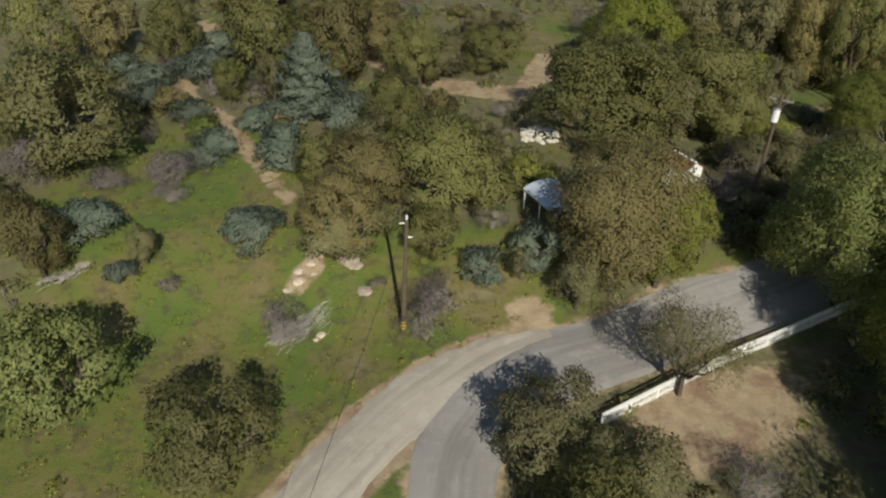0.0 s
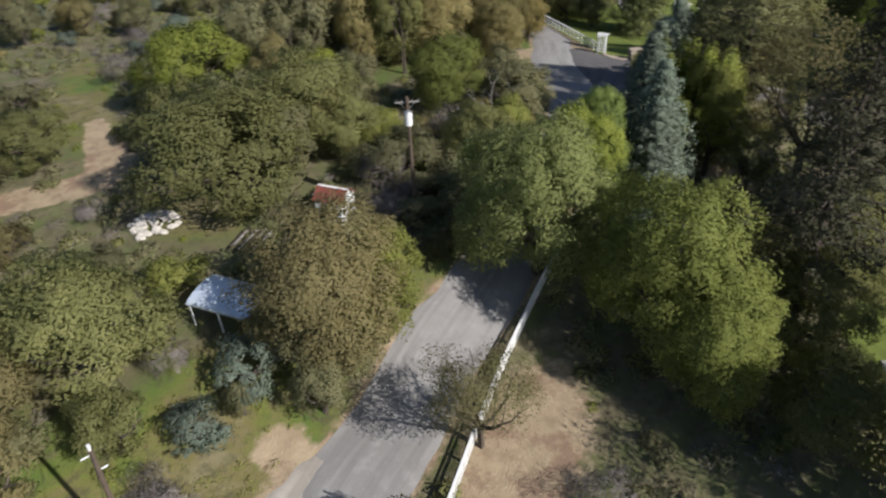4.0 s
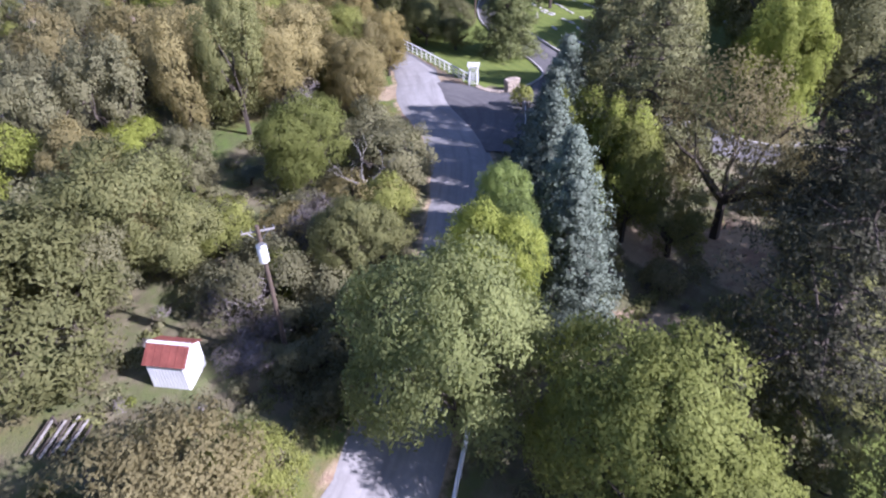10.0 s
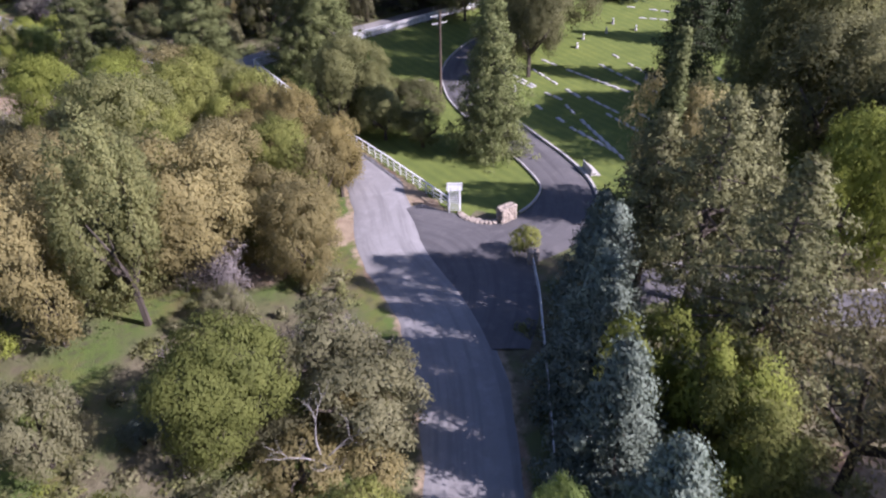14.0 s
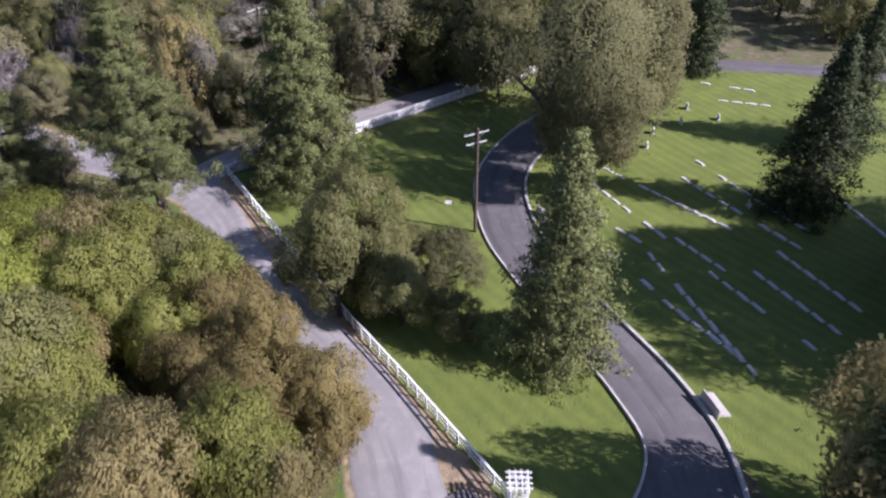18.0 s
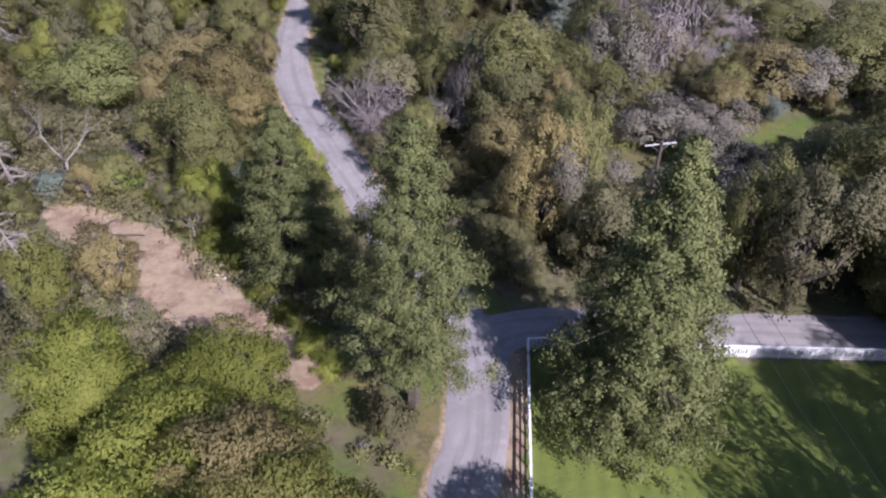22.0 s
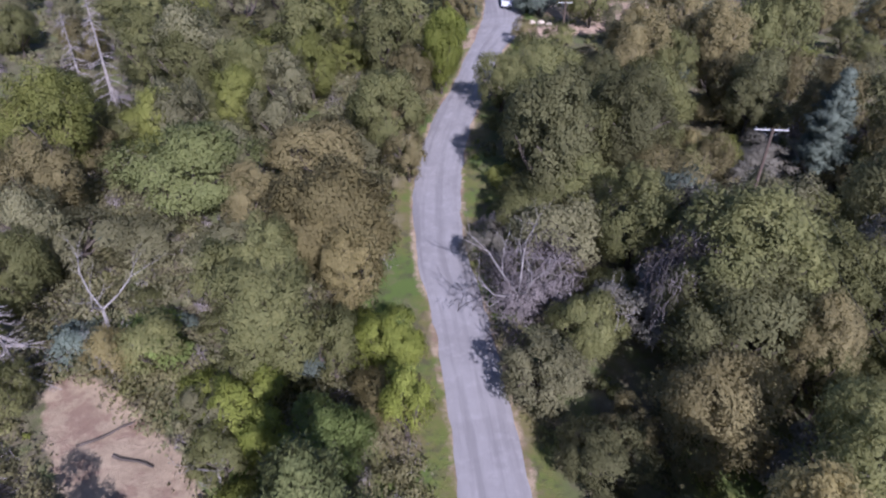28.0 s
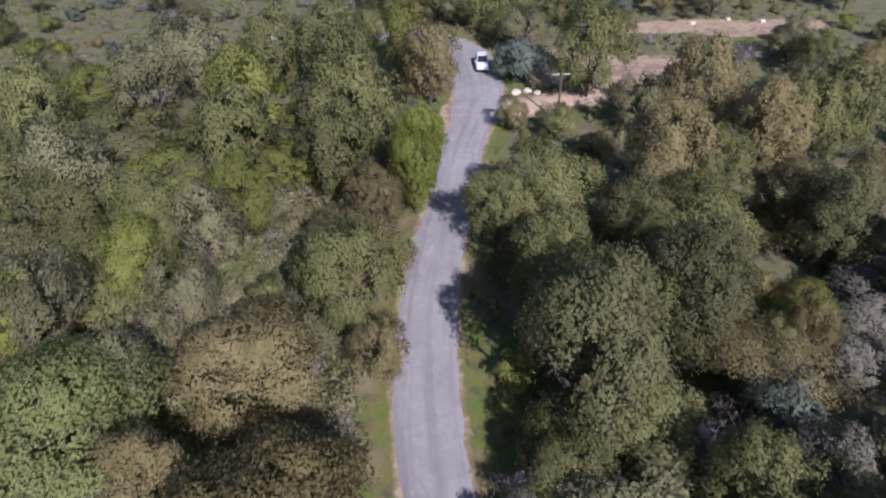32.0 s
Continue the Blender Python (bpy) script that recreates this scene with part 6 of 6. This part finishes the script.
# ---- car ----
def car(x, y, turn):
    top = thing("car", pose(x, y, gz(x, y) + 0.12, 0, 0, turn), "pale silver-white car standing on the pale lane", "car")
    CAR = plain("car_paint", (0.55, 0.56, 0.57), (0.66, 0.66, 0.67), 2.0, 0.25, grain=4.0, relief=0.0)
    L, W = 4.7, 1.86

    def shell(sections, material, name, label=""):
        bm = bmesh.new()
        rings = []
        for px_, w_, z0, z1, w1 in sections:
            rings.append([bm.verts.new(c) for c in ((px_, -w_ / 2, z0), (px_, w_ / 2, z0), (px_, w_ / 2, (z0 + z1) / 2), (px_, w1 / 2, z1), (px_, -w1 / 2, z1), (px_, -w_ / 2, (z0 + z1) / 2))])
        for a, b in zip(rings, rings[1:]):
            for k in range(6):
                bm.faces.new((a[k], b[k], b[(k + 1) % 6], a[(k + 1) % 6]))
        bm.faces.new(rings[0]), bm.faces.new(rings[-1][::-1])
        bmesh.ops.recalc_face_normals(bm, faces=bm.faces)
        return part(name, bm, material, top, label)

    shell([(-L / 2, W * 0.94, 0.45, 0.95, W * 0.9), (-L / 2 + 0.15, W, 0.32, 1.02, W * 0.94), (0.6, W, 0.3, 1.02, W * 0.94), (1.9, W, 0.3, 0.95, W * 0.88), (L / 2, W * 0.88, 0.42, 0.80, W * 0.8)], CAR, "body")
    shell([(-1.95, W * 0.88, 1.0, 1.08, W * 0.86), (-1.6, W * 0.88, 1.0, 1.68, W * 0.72), (0.0, W * 0.88, 1.0, 1.72, W * 0.72), (0.95, W * 0.86, 0.99, 1.04, W * 0.84)], CAR, "cabin")
    for name, pts in (("windshield", [(0.93, 0.70, 1.06), (0.93, -0.70, 1.06), (0.12, -0.62, 1.68), (0.12, 0.62, 1.68)]),
                      ("rear_window", [(-1.96, -0.68, 1.12), (-1.96, 0.68, 1.12), (-1.66, 0.6, 1.64), (-1.66, -0.6, 1.64)])):
        bm = bmesh.new()
        off = Vector((0.02 if "shield" in name else -0.02, 0, 0.02))
        fr = [bm.verts.new(Vector(p) + off) for p in pts]
        bk = [bm.verts.new(Vector(p)) for p in pts]
        bm.faces.new(fr), bm.faces.new(bk[::-1])
        for k in range(4):
            bm.faces.new((fr[k], bk[k], bk[(k + 1) % 4], fr[(k + 1) % 4]))
        part(name, bm, GLASS_DARK, top, "dark tinted glass")
    for s in (-1, 1):
        for x0, x1 in ((-1.5, -0.75), (-0.65, 0.35)):
            part("side_window", box(bmesh.new(), x1 - x0, 0.03, 0.42, Matrix.Translation(((x0 + x1) / 2, s * 0.765, 1.14)) @ Matrix.Rotation(s * 0.18, 4, "X")), GLASS_DARK, top, "dark tinted glass")
        for x_ in (-1.45, 1.4):
            wh = part("wheel", rod(bmesh.new(), (x_, s * 0.72, 0.22), (x_, s * 0.95, 0.22), 0.34, 0.34, 18), RUBBER, top, "black tyre")
            part("rim", rod(bmesh.new(), (x_, s * 0.94, 0.22), (x_, s * 0.97, 0.22), 0.2, 0.17, 14), STEEL, wh)
        part("headlight", box(bmesh.new(), 0.12, 0.36, 0.16, Matrix.Translation((L / 2 - 0.05, s * 0.6, 0.62)), 0.03), STEEL, top)
        part("tail_light", box(bmesh.new(), 0.08, 0.22, 0.2, Matrix.Translation((-L / 2, s * 0.72, 0.7)), 0.02), RUST, top)
        part("mirror", box(bmesh.new(), 0.14, 0.2, 0.12, Matrix.Translation((0.7, s * 1.0, 1.02)), 0.03), CAR, top)
    part("bumper", box(bmesh.new(), 0.14, W * 0.86, 0.2, Matrix.Translation((L / 2, 0, 0.32)), 0.04), RUBBER, top)


car(100.9, 230.4, -99)

# ---- undergrowth ----
def open_ground(x, y):
    """How free of brush a place is: lanes, lawn, meadow, bare dirt and buildings."""
    i, j = np.searchsorted(GRID[0], x), np.searchsorted(GRID[1], y)
    return FREE[min(j, FREE.shape[0] - 1), min(i, FREE.shape[1] - 1)]


brush_rng = random.Random(21)
made = {"O": 0, "G": 0, "S": 0, "B": 0, "D": 0, "L": 0, "Y": 0, "T": 0}
taken = [(x, y, r * 0.55) for x, y, r in TREES]


def in_view(x, y):
    """The strip of country along the flight."""
    if not (-45 < x < 173 and 15 < y < 278):
        return False
    return (y < 120 and x < 95 + y * 0.3) or (y >= 105 and 5 < x < 172)


tries = 0
while sum(made.values()) < 560 and tries < 20000:
    tries += 1
    x, y = brush_rng.uniform(-45, 172), brush_rng.uniform(18, 277)
    r = brush_rng.uniform(0.8, 2.3)
    if not in_view(x, y) or open_ground(x, y) > 0.45 or any((x - a) ** 2 + (y - b) ** 2 < (q + r * 0.75) ** 2 for a, b, q in taken):
        continue
    kind = brush_rng.choices("OGSBDLYT", (17, 26, 15, 12, 20, 5, 5, 7))[0]
    h = r * brush_rng.uniform(1.0, 1.7)
    if kind in "OGBT" and brush_rng.random() < 0.6:
        r, h = r * 1.25 + 0.4, r * brush_rng.uniform(2.2, 3.2) + 1.2
    taken.append((x, y, r * 0.7))
    made[kind] += 1
    put_tree(kind, x, y, h if kind in "OGBT" else min(h, 3.3), r)


def scatter(name, label, category, colour, count, reach, per, size, lo, hi, seed, slim=0.55, grow=0.8):
    """Countless low plants in one object: tufts of leaves where the ground's openness lies between lo and hi."""
    g = np.random.default_rng(seed)
    pts, nrm = [], []
    n = 0
    while n < count:
        x, y = g.uniform(reach[0], reach[1]), g.uniform(reach[2], reach[3])
        if not lo <= open_ground(x, y) <= hi or (lo < 0.5 and not in_view(x, y)):
            n += 0.05
            continue
        n += 1
        r, h = g.uniform(0.4, 1.5) * grow, g.uniform(0.3, 1.3) * grow
        d = g.normal(0, 1, (per, 3))
        d[:, 2] = np.abs(d[:, 2])
        d /= np.linalg.norm(d, axis=1)[:, None]
        p = d * np.array([r, r, h]) * g.uniform(0.5, 1.1, per)[:, None] + np.array([x, y, 0])
        p[:, 2] += ground(p[:, 0], p[:, 1])
        pts.append(p)
        nrm.append(d)
    v = leaves(np.concatenate(pts), np.concatenate(nrm), size, size * slim, 0.3, 1.4 if slim < 0.2 else 0.5)
    ob = new(name, mesh_of(name, v, LEAF[colour]))
    tagged(ob, label, category, kind="stuff")


WIDE = (-45, 170, 18, 277)
scatter("undergrowth", "low tangled grey-green brush between the trees", "undergrowth", "G", 3000, WIDE, 90, 0.17, -1, 0.4, 1)
scatter("undergrowth", "low olive brush between the trees", "undergrowth", "O", 2300, WIDE, 90, 0.17, -1, 0.4, 2)
scatter("dry_brush", "low tangle of grey dry twigs between the trees", "undergrowth", "D", 1200, WIDE, 70, 0.32, -1, 0.4, 3, 0.07)
SLOPE = (46, 84, 118, 218)
scatter("undergrowth", "tall tangled olive brush on the slope beside the lane", "undergrowth", "R", 800, SLOPE, 110, 0.16, -1, 0.45, 11, 0.55, 1.5)
scatter("undergrowth", "grey-green brush on the slope beside the lane", "undergrowth", "G", 700, SLOPE, 110, 0.16, -1, 0.45, 12, 0.55, 1.5)
scatter("dry_brush", "tangle of grey dry twigs on the slope beside the lane", "undergrowth", "D", 350, SLOPE, 80, 0.34, -1, 0.45, 13, 0.07, 1.3)
scatter("weeds", "fresh green weeds along the lane and meadow", "weeds", "L", 500, WIDE, 70, 0.11, 0.35, 0.6, 4, 0.4, 0.6)
scatter("meadow_tufts", "scattered grass tufts and weeds in the meadow", "grass", "Y", 700, (-42, 8, 20, 62), 14, 0.11, 0.55, 0.8, 5, 0.3, 0.35)
